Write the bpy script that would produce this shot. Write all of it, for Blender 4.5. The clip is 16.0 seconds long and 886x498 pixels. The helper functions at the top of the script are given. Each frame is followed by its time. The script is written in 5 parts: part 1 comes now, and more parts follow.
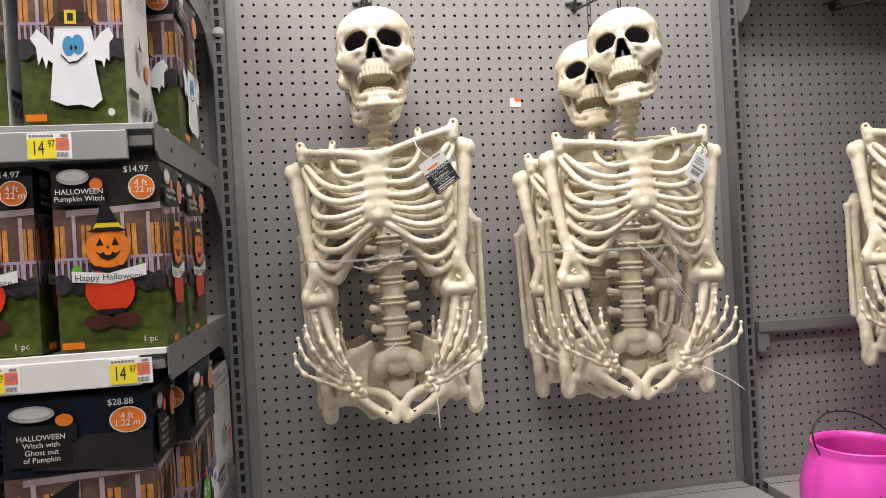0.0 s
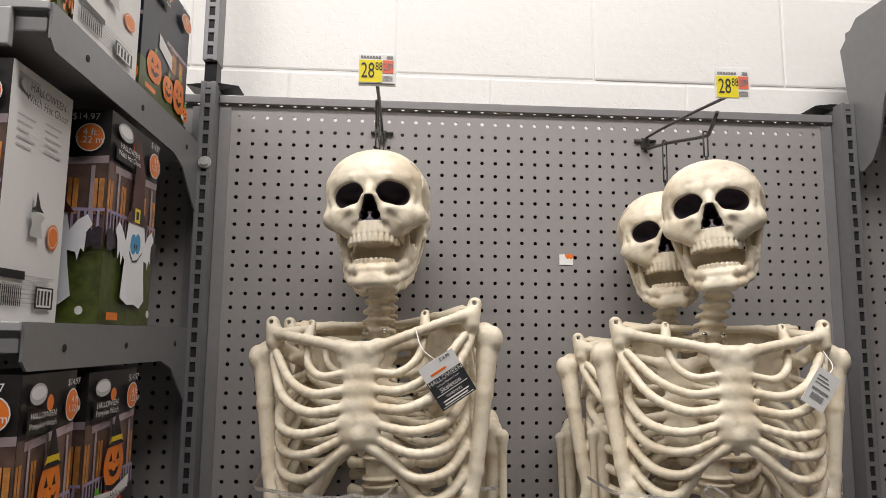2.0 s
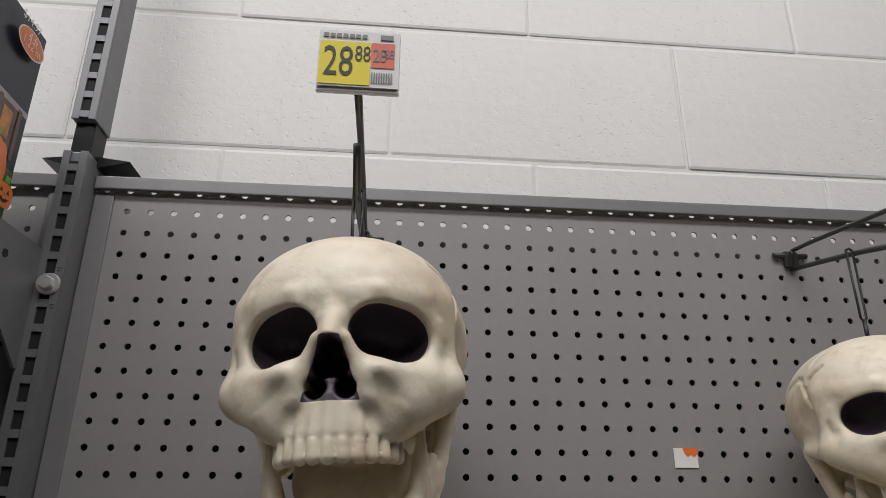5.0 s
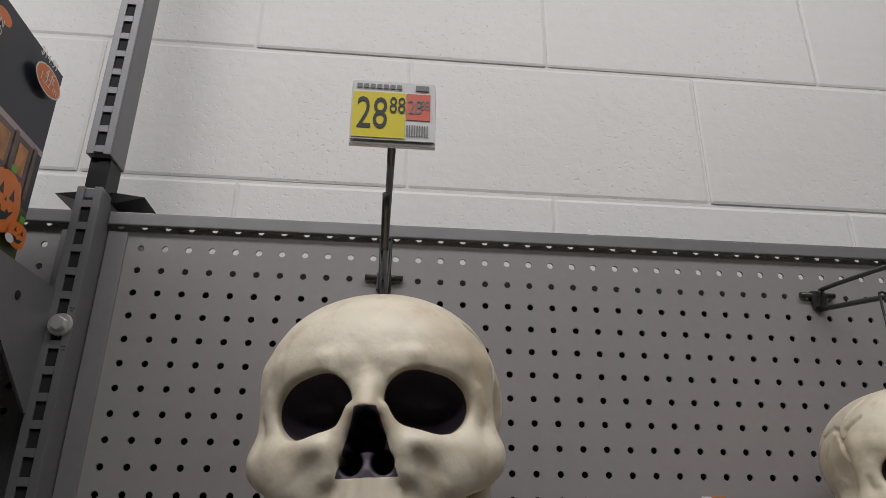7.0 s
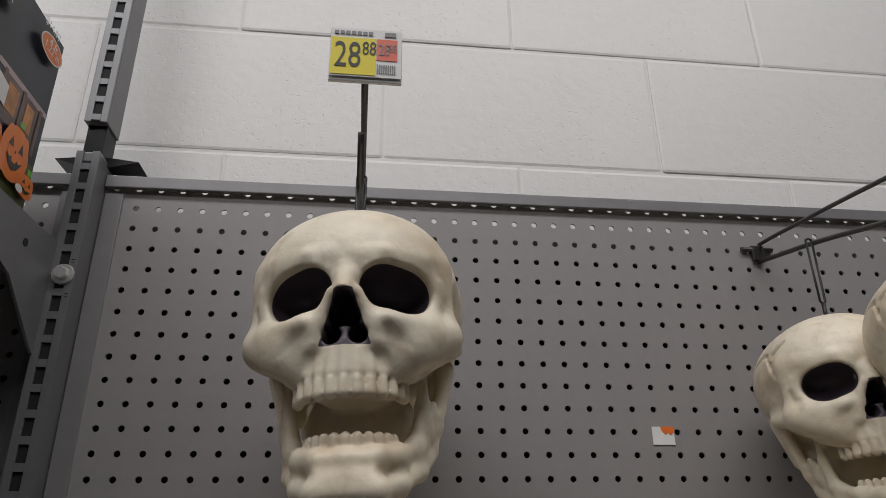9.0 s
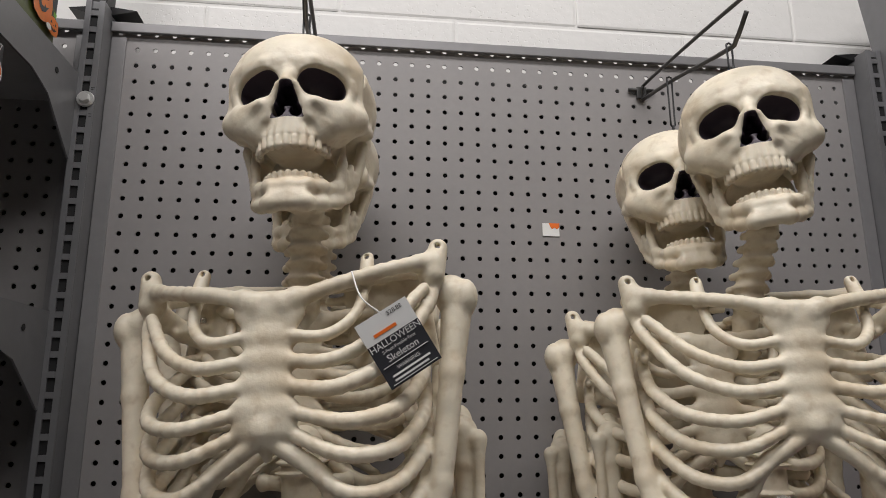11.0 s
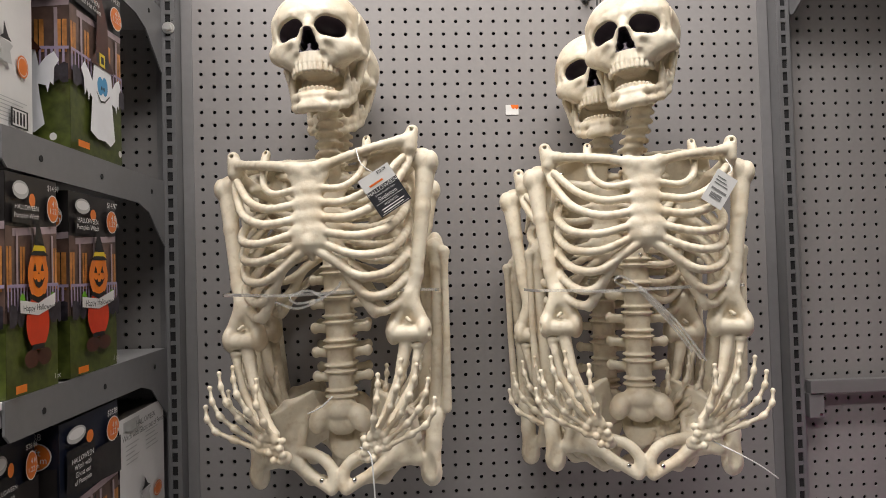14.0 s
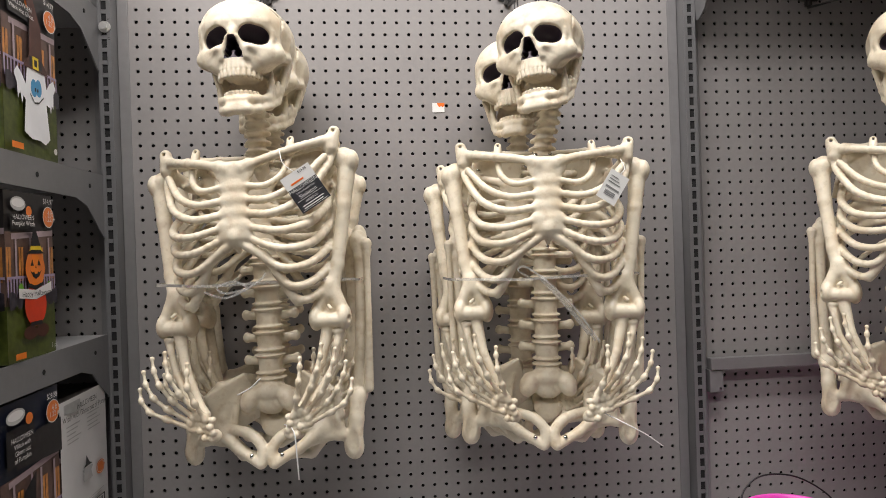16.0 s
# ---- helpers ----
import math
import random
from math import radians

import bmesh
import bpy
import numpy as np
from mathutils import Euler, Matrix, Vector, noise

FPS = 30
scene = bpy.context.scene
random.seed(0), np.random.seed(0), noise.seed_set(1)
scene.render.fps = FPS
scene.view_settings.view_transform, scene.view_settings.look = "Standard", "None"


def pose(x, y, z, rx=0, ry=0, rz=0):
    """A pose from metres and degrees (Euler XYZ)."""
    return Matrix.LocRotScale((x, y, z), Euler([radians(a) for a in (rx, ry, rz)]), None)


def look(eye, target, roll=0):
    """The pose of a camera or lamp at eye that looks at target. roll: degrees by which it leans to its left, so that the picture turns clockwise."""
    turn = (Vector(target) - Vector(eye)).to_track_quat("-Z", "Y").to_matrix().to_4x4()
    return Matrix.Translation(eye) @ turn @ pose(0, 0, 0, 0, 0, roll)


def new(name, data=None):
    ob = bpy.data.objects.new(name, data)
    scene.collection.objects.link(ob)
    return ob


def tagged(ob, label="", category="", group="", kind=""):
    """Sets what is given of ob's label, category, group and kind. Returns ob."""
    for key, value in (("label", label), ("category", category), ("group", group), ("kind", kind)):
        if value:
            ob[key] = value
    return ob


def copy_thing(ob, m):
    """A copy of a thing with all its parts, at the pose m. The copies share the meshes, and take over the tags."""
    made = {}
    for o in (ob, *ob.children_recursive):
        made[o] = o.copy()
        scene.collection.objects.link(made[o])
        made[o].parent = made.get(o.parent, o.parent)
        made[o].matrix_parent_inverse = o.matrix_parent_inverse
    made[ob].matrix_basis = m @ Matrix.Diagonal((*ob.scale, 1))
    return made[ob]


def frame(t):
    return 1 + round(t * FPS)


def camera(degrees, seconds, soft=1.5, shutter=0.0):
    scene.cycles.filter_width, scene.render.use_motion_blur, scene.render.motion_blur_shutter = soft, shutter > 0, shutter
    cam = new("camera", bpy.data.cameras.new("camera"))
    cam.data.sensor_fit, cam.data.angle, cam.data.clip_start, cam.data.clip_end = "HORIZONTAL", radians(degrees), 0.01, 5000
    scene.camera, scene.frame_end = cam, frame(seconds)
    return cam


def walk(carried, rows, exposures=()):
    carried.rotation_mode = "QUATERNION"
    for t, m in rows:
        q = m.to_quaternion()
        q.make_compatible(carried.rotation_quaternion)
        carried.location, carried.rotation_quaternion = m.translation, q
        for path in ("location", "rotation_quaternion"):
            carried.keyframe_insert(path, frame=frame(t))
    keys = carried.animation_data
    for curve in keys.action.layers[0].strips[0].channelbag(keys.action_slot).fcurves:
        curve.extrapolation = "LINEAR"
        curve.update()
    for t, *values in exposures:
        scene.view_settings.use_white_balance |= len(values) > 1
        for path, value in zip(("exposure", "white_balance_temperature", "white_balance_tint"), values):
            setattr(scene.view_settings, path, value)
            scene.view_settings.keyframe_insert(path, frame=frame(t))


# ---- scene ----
cam = camera(66.8, 16.0, soft=0.9)
PATH = [
    (0, (0.233, -1.552, 1.49), (0.541, 0.425, 1.482), -3.2),
    (0.5, (0.255, -1.504, 1.535), (0.529, 0.477, 1.512), -2.8),
    (1, (0.305, -1.419, 1.595), (0.525, 0.569, 1.636), -1.6),
    (1.5, (0.341, -1.334, 1.649), (0.508, 0.652, 1.815), -0.6),
    (2, (0.353, -1.241, 1.678), (0.484, 0.738, 1.933), 0.6),
    (2.5, (0.349, -1.141, 1.695), (0.46, 0.826, 2.041), 1.6),
    (3, (0.338, -1.02, 1.716), (0.464, 0.929, 2.145), 1.7),
    (3.5, (0.336, -0.916, 1.729), (0.491, 1.009, 2.249), 0.5),
    (4, (0.336, -0.815, 1.745), (0.534, 1.087, 2.331), 0.0),
    (4.5, (0.34, -0.754, 1.755), (0.535, 1.129, 2.4), 0.1),
    (5, (0.339, -0.722, 1.78), (0.514, 1.145, 2.477), 0.3),
    (7.5, (0.317, -0.713, 1.81), (0.487, 1.125, 2.579), 0.7),
    (8, (0.321, -0.716, 1.79), (0.505, 1.104, 2.599), 0.4),
    (10.5, (0.339, -0.89, 1.618), (0.594, 1.018, 2.16), -0.9),
    (11, (0.383, -0.954, 1.575), (0.629, 0.983, 2.009), -0.3),
    (11.5, (0.427, -1.036, 1.541), (0.645, 0.926, 1.864), 0.2),
    (12, (0.465, -1.121, 1.525), (0.637, 0.861, 1.73), 0.1),
    (12.5, (0.473, -1.192, 1.511), (0.604, 0.799, 1.65), -0.4),
    (13, (0.47, -1.242, 1.515), (0.581, 0.752, 1.624), -0.5),
    (13.5, (0.45, -1.297, 1.515), (0.558, 0.698, 1.596), -1.0),
    (14, (0.447, -1.342, 1.51), (0.556, 0.654, 1.561), -1.6),
    (14.5, (0.453, -1.375, 1.502), (0.572, 0.621, 1.522), -1.9),
    (15, (0.461, -1.404, 1.51), (0.593, 0.592, 1.509), -1.9),
    (15.5, (0.476, -1.419, 1.513), (0.618, 0.576, 1.503), -1.9),
    (16, (0.522, -1.436, 1.525), (0.725, 0.553, 1.516), -1.8),
]
EXPOSURES = [(0, 0.22, 6500, 10), (1, 0.05, 6500, 10), (2, -0.38, 6450, 10), (3.5, -0.78, 6250, 10), (5, -1.10, 6150, 10), (7.5, -1.45, 6150, 10), (8, -1.47, 6150, 10), (10.5, -0.98, 6200, 10), (11.5, -0.60, 6380, 10), (12.5, -0.38, 6500, 10), (14.5, 0.0, 6500, 10), (16, 0.04, 6450, 10)]
walk(cam, [(t, look(eye, target, roll)) for t, eye, target, roll in PATH], EXPOSURES)

# ---- light and exposure ----
world = bpy.data.worlds.new("store_air")
scene.world = world
world.use_nodes = True
world.node_tree.nodes["Background"].inputs[0].default_value = (1.0, 0.93, 0.84, 1)
world.node_tree.nodes["Background"].inputs[1].default_value = 0.045


def strip_lamp(x, y, z, length, width, watts, tint):
    lamp = bpy.data.lights.new("ceiling_strip", "AREA")
    lamp.shape, lamp.size, lamp.size_y = "RECTANGLE", length, width
    lamp.energy, lamp.color = watts, tint
    ob = new("ceiling_strip", lamp)
    ob.matrix_world = pose(x, y, z)
    return ob


WARM = (1.0, 0.945, 0.905)
strip_lamp(0.25, -0.95, 3.4, 3.2, 0.3, 87, WARM)
strip_lamp(-1.0, -3.1, 4.2, 4.0, 0.35, 122, WARM)


# ---- materials ----
def material(name, base, rough=0.5, metal=0.0, grain=40.0, vary=0.06, stain=3.0, stain_by=0.06, bump=0.0, bump_size=200.0, sub=0.0, coat=0.0, rand=0.0):
    """Principled surface with grain and stains at two sizes, in object space."""
    m = bpy.data.materials.new(name)
    m.use_nodes = True
    nt = m.node_tree
    p = nt.nodes["Principled BSDF"]
    p.inputs["Roughness"].default_value = rough
    p.inputs["Metallic"].default_value = metal
    p.inputs["Coat Weight"].default_value = coat
    if sub:
        p.inputs["Subsurface Weight"].default_value = sub
        p.inputs["Subsurface Radius"].default_value = (0.012, 0.008, 0.005)
        p.inputs["Subsurface Scale"].default_value = 0.4
    co = nt.nodes.new("ShaderNodeTexCoord")
    tone = None
    for size, amount, detail in ((grain, vary, 3), (stain, stain_by, 5)):
        n = nt.nodes.new("ShaderNodeTexNoise")
        n.inputs["Scale"].default_value, n.inputs["Detail"].default_value = size, detail
        nt.links.new(co.outputs["Object"], n.inputs["Vector"])
        r = nt.nodes.new("ShaderNodeMapRange")
        r.inputs["From Min"].default_value, r.inputs["From Max"].default_value = 0.3, 0.7
        r.inputs["To Min"].default_value, r.inputs["To Max"].default_value = 1 - amount, 1 + amount * 0.6
        nt.links.new(n.outputs["Fac"], r.inputs["Value"])
        if tone is None:
            tone = r.outputs[0]
        else:
            mul = nt.nodes.new("ShaderNodeMath")
            mul.operation = "MULTIPLY"
            nt.links.new(tone, mul.inputs[0])
            nt.links.new(r.outputs[0], mul.inputs[1])
            tone = mul.outputs[0]
    mix = nt.nodes.new("ShaderNodeVectorMath")
    mix.operation = "SCALE"
    mix.inputs[0].default_value = base
    nt.links.new(tone, mix.inputs["Scale"])
    nt.links.new(mix.outputs[0], p.inputs["Base Color"])
    if bump:
        n = nt.nodes.new("ShaderNodeTexNoise")
        n.inputs["Scale"].default_value, n.inputs["Detail"].default_value = bump_size, 4
        nt.links.new(co.outputs["Object"], n.inputs["Vector"])
        b = nt.nodes.new("ShaderNodeBump")
        b.inputs["Strength"].default_value, b.inputs["Distance"].default_value = bump, 0.002
        nt.links.new(n.outputs["Fac"], b.inputs["Height"])
        nt.links.new(b.outputs[0], p.inputs["Normal"])
    return m


PEG = material("peg_panel_paint", (0.30, 0.287, 0.284), 0.42, 0.0, 90, 0.03, 2.2, 0.07, 0.05, 500)
STEEL = material("grey_steel_paint", (0.205, 0.205, 0.212), 0.38, 0.25, 60, 0.05, 4, 0.10, 0.04, 400)
TRIM = material("steel_trim_paint", (0.27, 0.265, 0.27), 0.36, 0.25, 60, 0.05, 5, 0.10, 0.03, 400)
HOLE_SHADE = material("hole_shade", (0.012, 0.012, 0.013), 0.8)
SHELF_TOP = material("shelf_paint", (0.42, 0.42, 0.425), 0.35, 0.2, 50, 0.05, 4, 0.12, 0.03, 300)
BLACK_STEEL = material("black_steel", (0.016, 0.016, 0.017), 0.4, 0.5, 80, 0.1, 8, 0.2)
WIRE = material("zinc_wire", (0.09, 0.088, 0.085), 0.38, 0.7, 90, 0.1, 10, 0.2)
CHROME = material("chrome", (0.75, 0.74, 0.72), 0.15, 1.0, 90, 0.05, 10, 0.1)
BLOCK = material("painted_block", (0.80, 0.79, 0.765), 0.5, 0.0, 60, 0.02, 2.5, 0.05, 0.30, 60)


def pitted(m):
    """Small pits in clusters, left open under the thick paint."""
    nt = m.node_tree
    p = nt.nodes["Principled BSDF"]
    smooth = p.inputs["Normal"].links[0].from_socket
    co = nt.nodes.new("ShaderNodeTexCoord")
    depth = None
    for size, low, high in ((170.0, 0.600, 0.70), (6.0, 0.38, 0.62)):
        n = nt.nodes.new("ShaderNodeTexNoise")
        n.inputs["Scale"].default_value, n.inputs["Detail"].default_value = size, 2
        nt.links.new(co.outputs["Object"], n.inputs["Vector"])
        r = nt.nodes.new("ShaderNodeMapRange")
        r.inputs["From Min"].default_value, r.inputs["From Max"].default_value = low, high
        nt.links.new(n.outputs["Fac"], r.inputs["Value"])
        if depth is None:
            depth = r.outputs[0]
        else:
            mul = nt.nodes.new("ShaderNodeMath")
            mul.operation = "MULTIPLY"
            nt.links.new(depth, mul.inputs[0])
            nt.links.new(r.outputs[0], mul.inputs[1])
            depth = mul.outputs[0]
    b = nt.nodes.new("ShaderNodeBump")
    b.invert = True
    b.inputs["Strength"].default_value, b.inputs["Distance"].default_value = 0.42, 0.0016
    nt.links.new(depth, b.inputs["Height"])
    nt.links.new(smooth, b.inputs["Normal"])
    nt.links.new(b.outputs[0], p.inputs["Normal"])


pitted(BLOCK)
MORTAR = material("painted_mortar", (0.78, 0.77, 0.745), 0.55, 0.0, 60, 0.03, 3, 0.05, 0.5, 90)
BONE = material("bone_plastic", (0.775, 0.70, 0.553), 0.46, 0.0, 70, 0.06, 9, 0.16, 0.30, 110, sub=0.06)


def bone_finish(m):
    """Tan stains in the cream plastic, and black paint where the mesh says so."""
    nt = m.node_tree
    p = nt.nodes["Principled BSDF"]
    cream = p.inputs["Base Color"].links[0].from_socket
    co = nt.nodes.new("ShaderNodeTexCoord")
    last = cream
    for size, low, high, most, tan in ((16.0, 0.50, 0.70, 0.46, (0.47, 0.335, 0.18, 1)), (75.0, 0.53, 0.72, 0.36, (0.42, 0.30, 0.17, 1))):
        n = nt.nodes.new("ShaderNodeTexNoise")
        n.inputs["Scale"].default_value, n.inputs["Detail"].default_value = size, 5
        nt.links.new(co.outputs["Object"], n.inputs["Vector"])
        r = nt.nodes.new("ShaderNodeMapRange")
        r.inputs["From Min"].default_value, r.inputs["From Max"].default_value, r.inputs["To Max"].default_value = low, high, most
        nt.links.new(n.outputs["Fac"], r.inputs["Value"])
        mix = nt.nodes.new("ShaderNodeMix")
        mix.data_type = "RGBA"
        nt.links.new(r.outputs[0], mix.inputs["Factor"])
        nt.links.new(last, mix.inputs["A"])
        mix.inputs["B"].default_value = tan
        last = mix.outputs["Result"]
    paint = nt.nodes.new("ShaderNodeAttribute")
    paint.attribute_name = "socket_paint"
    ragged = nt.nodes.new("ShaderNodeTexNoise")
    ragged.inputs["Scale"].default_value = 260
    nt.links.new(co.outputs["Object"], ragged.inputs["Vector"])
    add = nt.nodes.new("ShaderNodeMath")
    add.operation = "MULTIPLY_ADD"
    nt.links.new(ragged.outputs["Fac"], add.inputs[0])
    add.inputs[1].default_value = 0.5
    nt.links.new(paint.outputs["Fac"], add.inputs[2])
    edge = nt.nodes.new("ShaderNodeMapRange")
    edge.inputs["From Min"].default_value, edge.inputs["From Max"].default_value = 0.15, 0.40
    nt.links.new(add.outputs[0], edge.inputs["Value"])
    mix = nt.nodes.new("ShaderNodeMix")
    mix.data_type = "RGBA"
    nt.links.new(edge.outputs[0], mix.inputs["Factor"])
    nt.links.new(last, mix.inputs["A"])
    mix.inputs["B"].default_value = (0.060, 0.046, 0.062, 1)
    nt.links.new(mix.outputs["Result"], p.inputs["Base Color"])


bone_finish(BONE)
SOCKET = material("socket_black", (0.012, 0.009, 0.014), 0.28, 0.0, 40, 0.3, 15, 0.3, 0.2, 150)
FLOOR = material("floor_vinyl", (0.13, 0.125, 0.12), 0.35, 0.0, 30, 0.05, 2, 0.08)
CEIL = material("ceiling_grey", (0.35, 0.35, 0.34), 0.8)
AISLE = material("aisle_grey", (0.07, 0.068, 0.066), 0.7)
STRAP = material("clear_strap", (0.9, 0.9, 0.88), 0.12)
STRAP.node_tree.nodes["Principled BSDF"].inputs["Transmission Weight"].default_value = 0.75
STRAP.node_tree.nodes["Principled BSDF"].inputs["Alpha"].default_value = 0.75
TIE = material("black_tie", (0.01, 0.01, 0.011), 0.45)
WHITE_CARD = material("white_card", (0.82, 0.82, 0.80), 0.5, 0, 80, 0.02, 8, 0.04)
DARK_CARD = material("dark_card", (0.035, 0.036, 0.042), 0.45, 0, 80, 0.1, 8, 0.15)
YELLOW = material("label_yellow", (0.86, 0.72, 0.03), 0.45, 0, 80, 0.02, 8, 0.05)
RED = material("label_red", (0.80, 0.17, 0.10), 0.45, 0, 80, 0.03, 8, 0.06)
ORANGE = material("sticker_orange", (0.85, 0.18, 0.02), 0.5, 0, 80, 0.03, 8, 0.06)
INK = material("ink_black", (0.035, 0.035, 0.033), 0.5)
GREY_INK = material("ink_grey", (0.25, 0.25, 0.25), 0.5)
PINK = material("pink_plastic", (0.76, 0.075, 0.50), 0.32, 0, 60, 0.03, 8, 0.06, sub=0.25)


# ---- building helpers ----
def mesh_object(name, bm, mat, parent=None, label="", smooth=False):
    me = bpy.data.meshes.new(name)
    bm.to_mesh(me)
    bm.free()
    for m in (mat if isinstance(mat, (list, tuple)) else [mat]):
        me.materials.append(m)
    if smooth:
        me.polygons.foreach_set("use_smooth", [True] * len(me.polygons))
    ob = new(name, me)
    if parent is not None:
        ob.parent = parent
    if label:
        tagged(ob, label)
    return ob


def part(name, bm, mat, parent, label="", smooth=False):
    return mesh_object(name, bm, mat, parent, label, smooth)


def put_box(bm, lo, hi, bevel=0.0, mat=0):
    """An axis-aligned block from corner lo to corner hi added to bm."""
    c = [(a + b) / 2 for a, b in zip(lo, hi)]
    d = [abs(b - a) for a, b in zip(lo, hi)]
    made = bmesh.ops.create_cube(bm, size=1.0, matrix=Matrix.Translation(c) @ Matrix.Diagonal((*d, 1)))
    faces = list({f for v in made["verts"] for f in v.link_faces})
    for f in faces:
        f.material_index = mat
    if bevel:
        edges = list({e for v in made["verts"] for e in v.link_edges})
        out = bmesh.ops.bevel(bm, geom=edges, offset=bevel, segments=2, affect="EDGES", profile=0.6)
        for f in out["faces"]:
            f.material_index = mat
    return bm


def block(lo, hi, bevel=0.0):
    return put_box(bmesh.new(), lo, hi, bevel)


def put_tube(bm, points, radius, sides=8, mat=0):
    """A round rod along points."""
    rings = []
    pts = [Vector(p) for p in points]
    side = None
    for i, p in enumerate(pts):
        way = (pts[min(i + 1, len(pts) - 1)] - pts[max(i - 1, 0)]).normalized()
        if side is None:
            side = way.orthogonal().normalized()
        side = (side - way * side.dot(way)).normalized()
        up = way.cross(side)
        rings.append([bm.verts.new(p + radius * (math.cos(a) * side + math.sin(a) * up)) for a in (2 * math.pi * k / sides for k in range(sides))])
    for a, b in zip(rings, rings[1:]):
        for k in range(sides):
            f = bm.faces.new((a[k], a[(k + 1) % sides], b[(k + 1) % sides], b[k]))
            f.material_index, f.smooth = mat, True
    for ring, turn in ((rings[0], -1), (rings[-1], 1)):
        bm.faces.new(ring[::turn]).material_index = mat
    return bm


def put_prism(bm, outline, depth, mat=0):
    """A flat outline of (x, z) points, set at depth[0] and as deep as depth[1], along y."""
    front = [bm.verts.new((x, depth[0], z)) for x, z in outline]
    back = [bm.verts.new((x, depth[1], z)) for x, z in outline]
    n = len(outline)
    faces = [bm.faces.new(front), bm.faces.new(back[::-1])]
    for k in range(n):
        faces.append(bm.faces.new((front[k], back[k], back[(k + 1) % n], front[(k + 1) % n])))
    for f in faces:
        f.material_index = mat
    bmesh.ops.recalc_face_normals(bm, faces=faces)
    return bm


def words(name, text, size, m, mat, parent=None, align="CENTER", depth=0.0002, bold=0.0):
    """Flat writing as a mesh, reading along local x, up along local y."""
    cu = bpy.data.curves.new(name, "FONT")
    cu.body, cu.size, cu.align_x, cu.align_y = text, size, align, "CENTER"
    cu.extrude, cu.offset, cu.resolution_u = depth, bold, 3
    tmp = bpy.data.objects.new(name, cu)
    scene.collection.objects.link(tmp)
    me = bpy.data.meshes.new_from_object(tmp.evaluated_get(bpy.context.evaluated_depsgraph_get()))
    bpy.data.objects.remove(tmp)
    me.materials.clear()
    me.materials.append(mat)
    ob = new(name, me)
    ob.matrix_basis = m
    if parent is not None:
        ob.parent = parent
    return ob


# ---- the setting ----
INCH = 0.0254
BAY = 48 * INCH
TOP = 2.118
DECK = 0.865


def perforated(cols, rows, pitch, radius, depth):
    """A sheet in x and z with round holes, from (0, 0) up; the holes' walls go depth deep along y."""
    verts, faces = [], []
    sides = 8
    for i in range(cols):
        for j in range(rows):
            cx, cz, h = (i + 0.5) * pitch, (j + 0.5) * pitch, pitch / 2
            base = len(verts)
            for k in range(sides):
                a = 2 * math.pi * (k + 0.5) / sides
                c, s = math.cos(a), math.sin(a)
                q = h / max(abs(c), abs(s))
                verts += [(cx + q * c, 0, cz + q * s), (cx + radius * c, 0, cz + radius * s), (cx + radius * c, depth, cz + radius * s)]
            for k in range(sides):
                a, b = base + 3 * k, base + 3 * ((k + 1) % sides)
                faces += [(a, b, b + 1, a + 1), (a + 1, b + 1, b + 2, a + 2)]
            # the four corners of the cell
            corner = len(verts)
            verts += [(cx + h, 0, cz + h), (cx - h, 0, cz + h), (cx - h, 0, cz - h), (cx + h, 0, cz - h)]
            for n, (k, l) in enumerate(((0, 1), (2, 3), (4, 5), (6, 7))):
                faces.append((base + 3 * k, corner + n, base + 3 * l))
    me = bpy.data.meshes.new("perforated_sheet")
    me.from_pydata(verts, [], faces)
    me.update()
    bm = bmesh.new()
    bm.from_mesh(me)
    bmesh.ops.recalc_face_normals(bm, faces=bm.faces)
    bm.to_mesh(me)
    bm.free()
    return me


ROWS_OF_HOLES = 49
sheet = perforated(47, ROWS_OF_HOLES, INCH, 0.0037, 0.0025)
sheet.materials.append(PEG)
low = 2.08 - (ROWS_OF_HOLES - 2 + 0.5) * INCH
for n in (-1, 0, 1):
    ob = tagged(new("pegboard_panel", sheet), "grey painted steel pegboard with rows of round holes", "pegboard", "pegboard panels", "structure")
    ob.location = (n * BAY + INCH / 2, 0, low)

# block wall behind the pegboard, one course after the other
WALL_Y = 0.062
wall = tagged(mesh_object("wall_north", block((-3.5, WALL_Y + 0.0012, 1.997), (5.0, WALL_Y + 0.2, 4.5)), MORTAR), "cream-painted concrete block wall with recessed mortar joints", "wall", "", "structure")
# near-black colour stands for the shade in the gap behind the holes
GAP_SHADE = material("gap_shade", (0.022, 0.021, 0.02), 0.9, 0.0, 60, 0.1, 3, 0.15, 0.4, 100)
tagged(mesh_object("wall_base", block((-3.5, WALL_Y - 0.005, -0.02), (5.0, WALL_Y + 0.2, 1.9965)), GAP_SHADE), "lower block wall, coloured near-black for the shade behind the pegboard", "wall", "", "structure")
# thin dark sheet added so that only the top holes show bright wall
tagged(mesh_object("gap_shade_sheet", block((-3.5, WALL_Y - 0.006, 1.99), (5.0, WALL_Y - 0.003, 2.090)), GAP_SHADE), "added dark sheet standing for shade behind the pegboard's upper holes", "wall", "", "structure")
brick = None
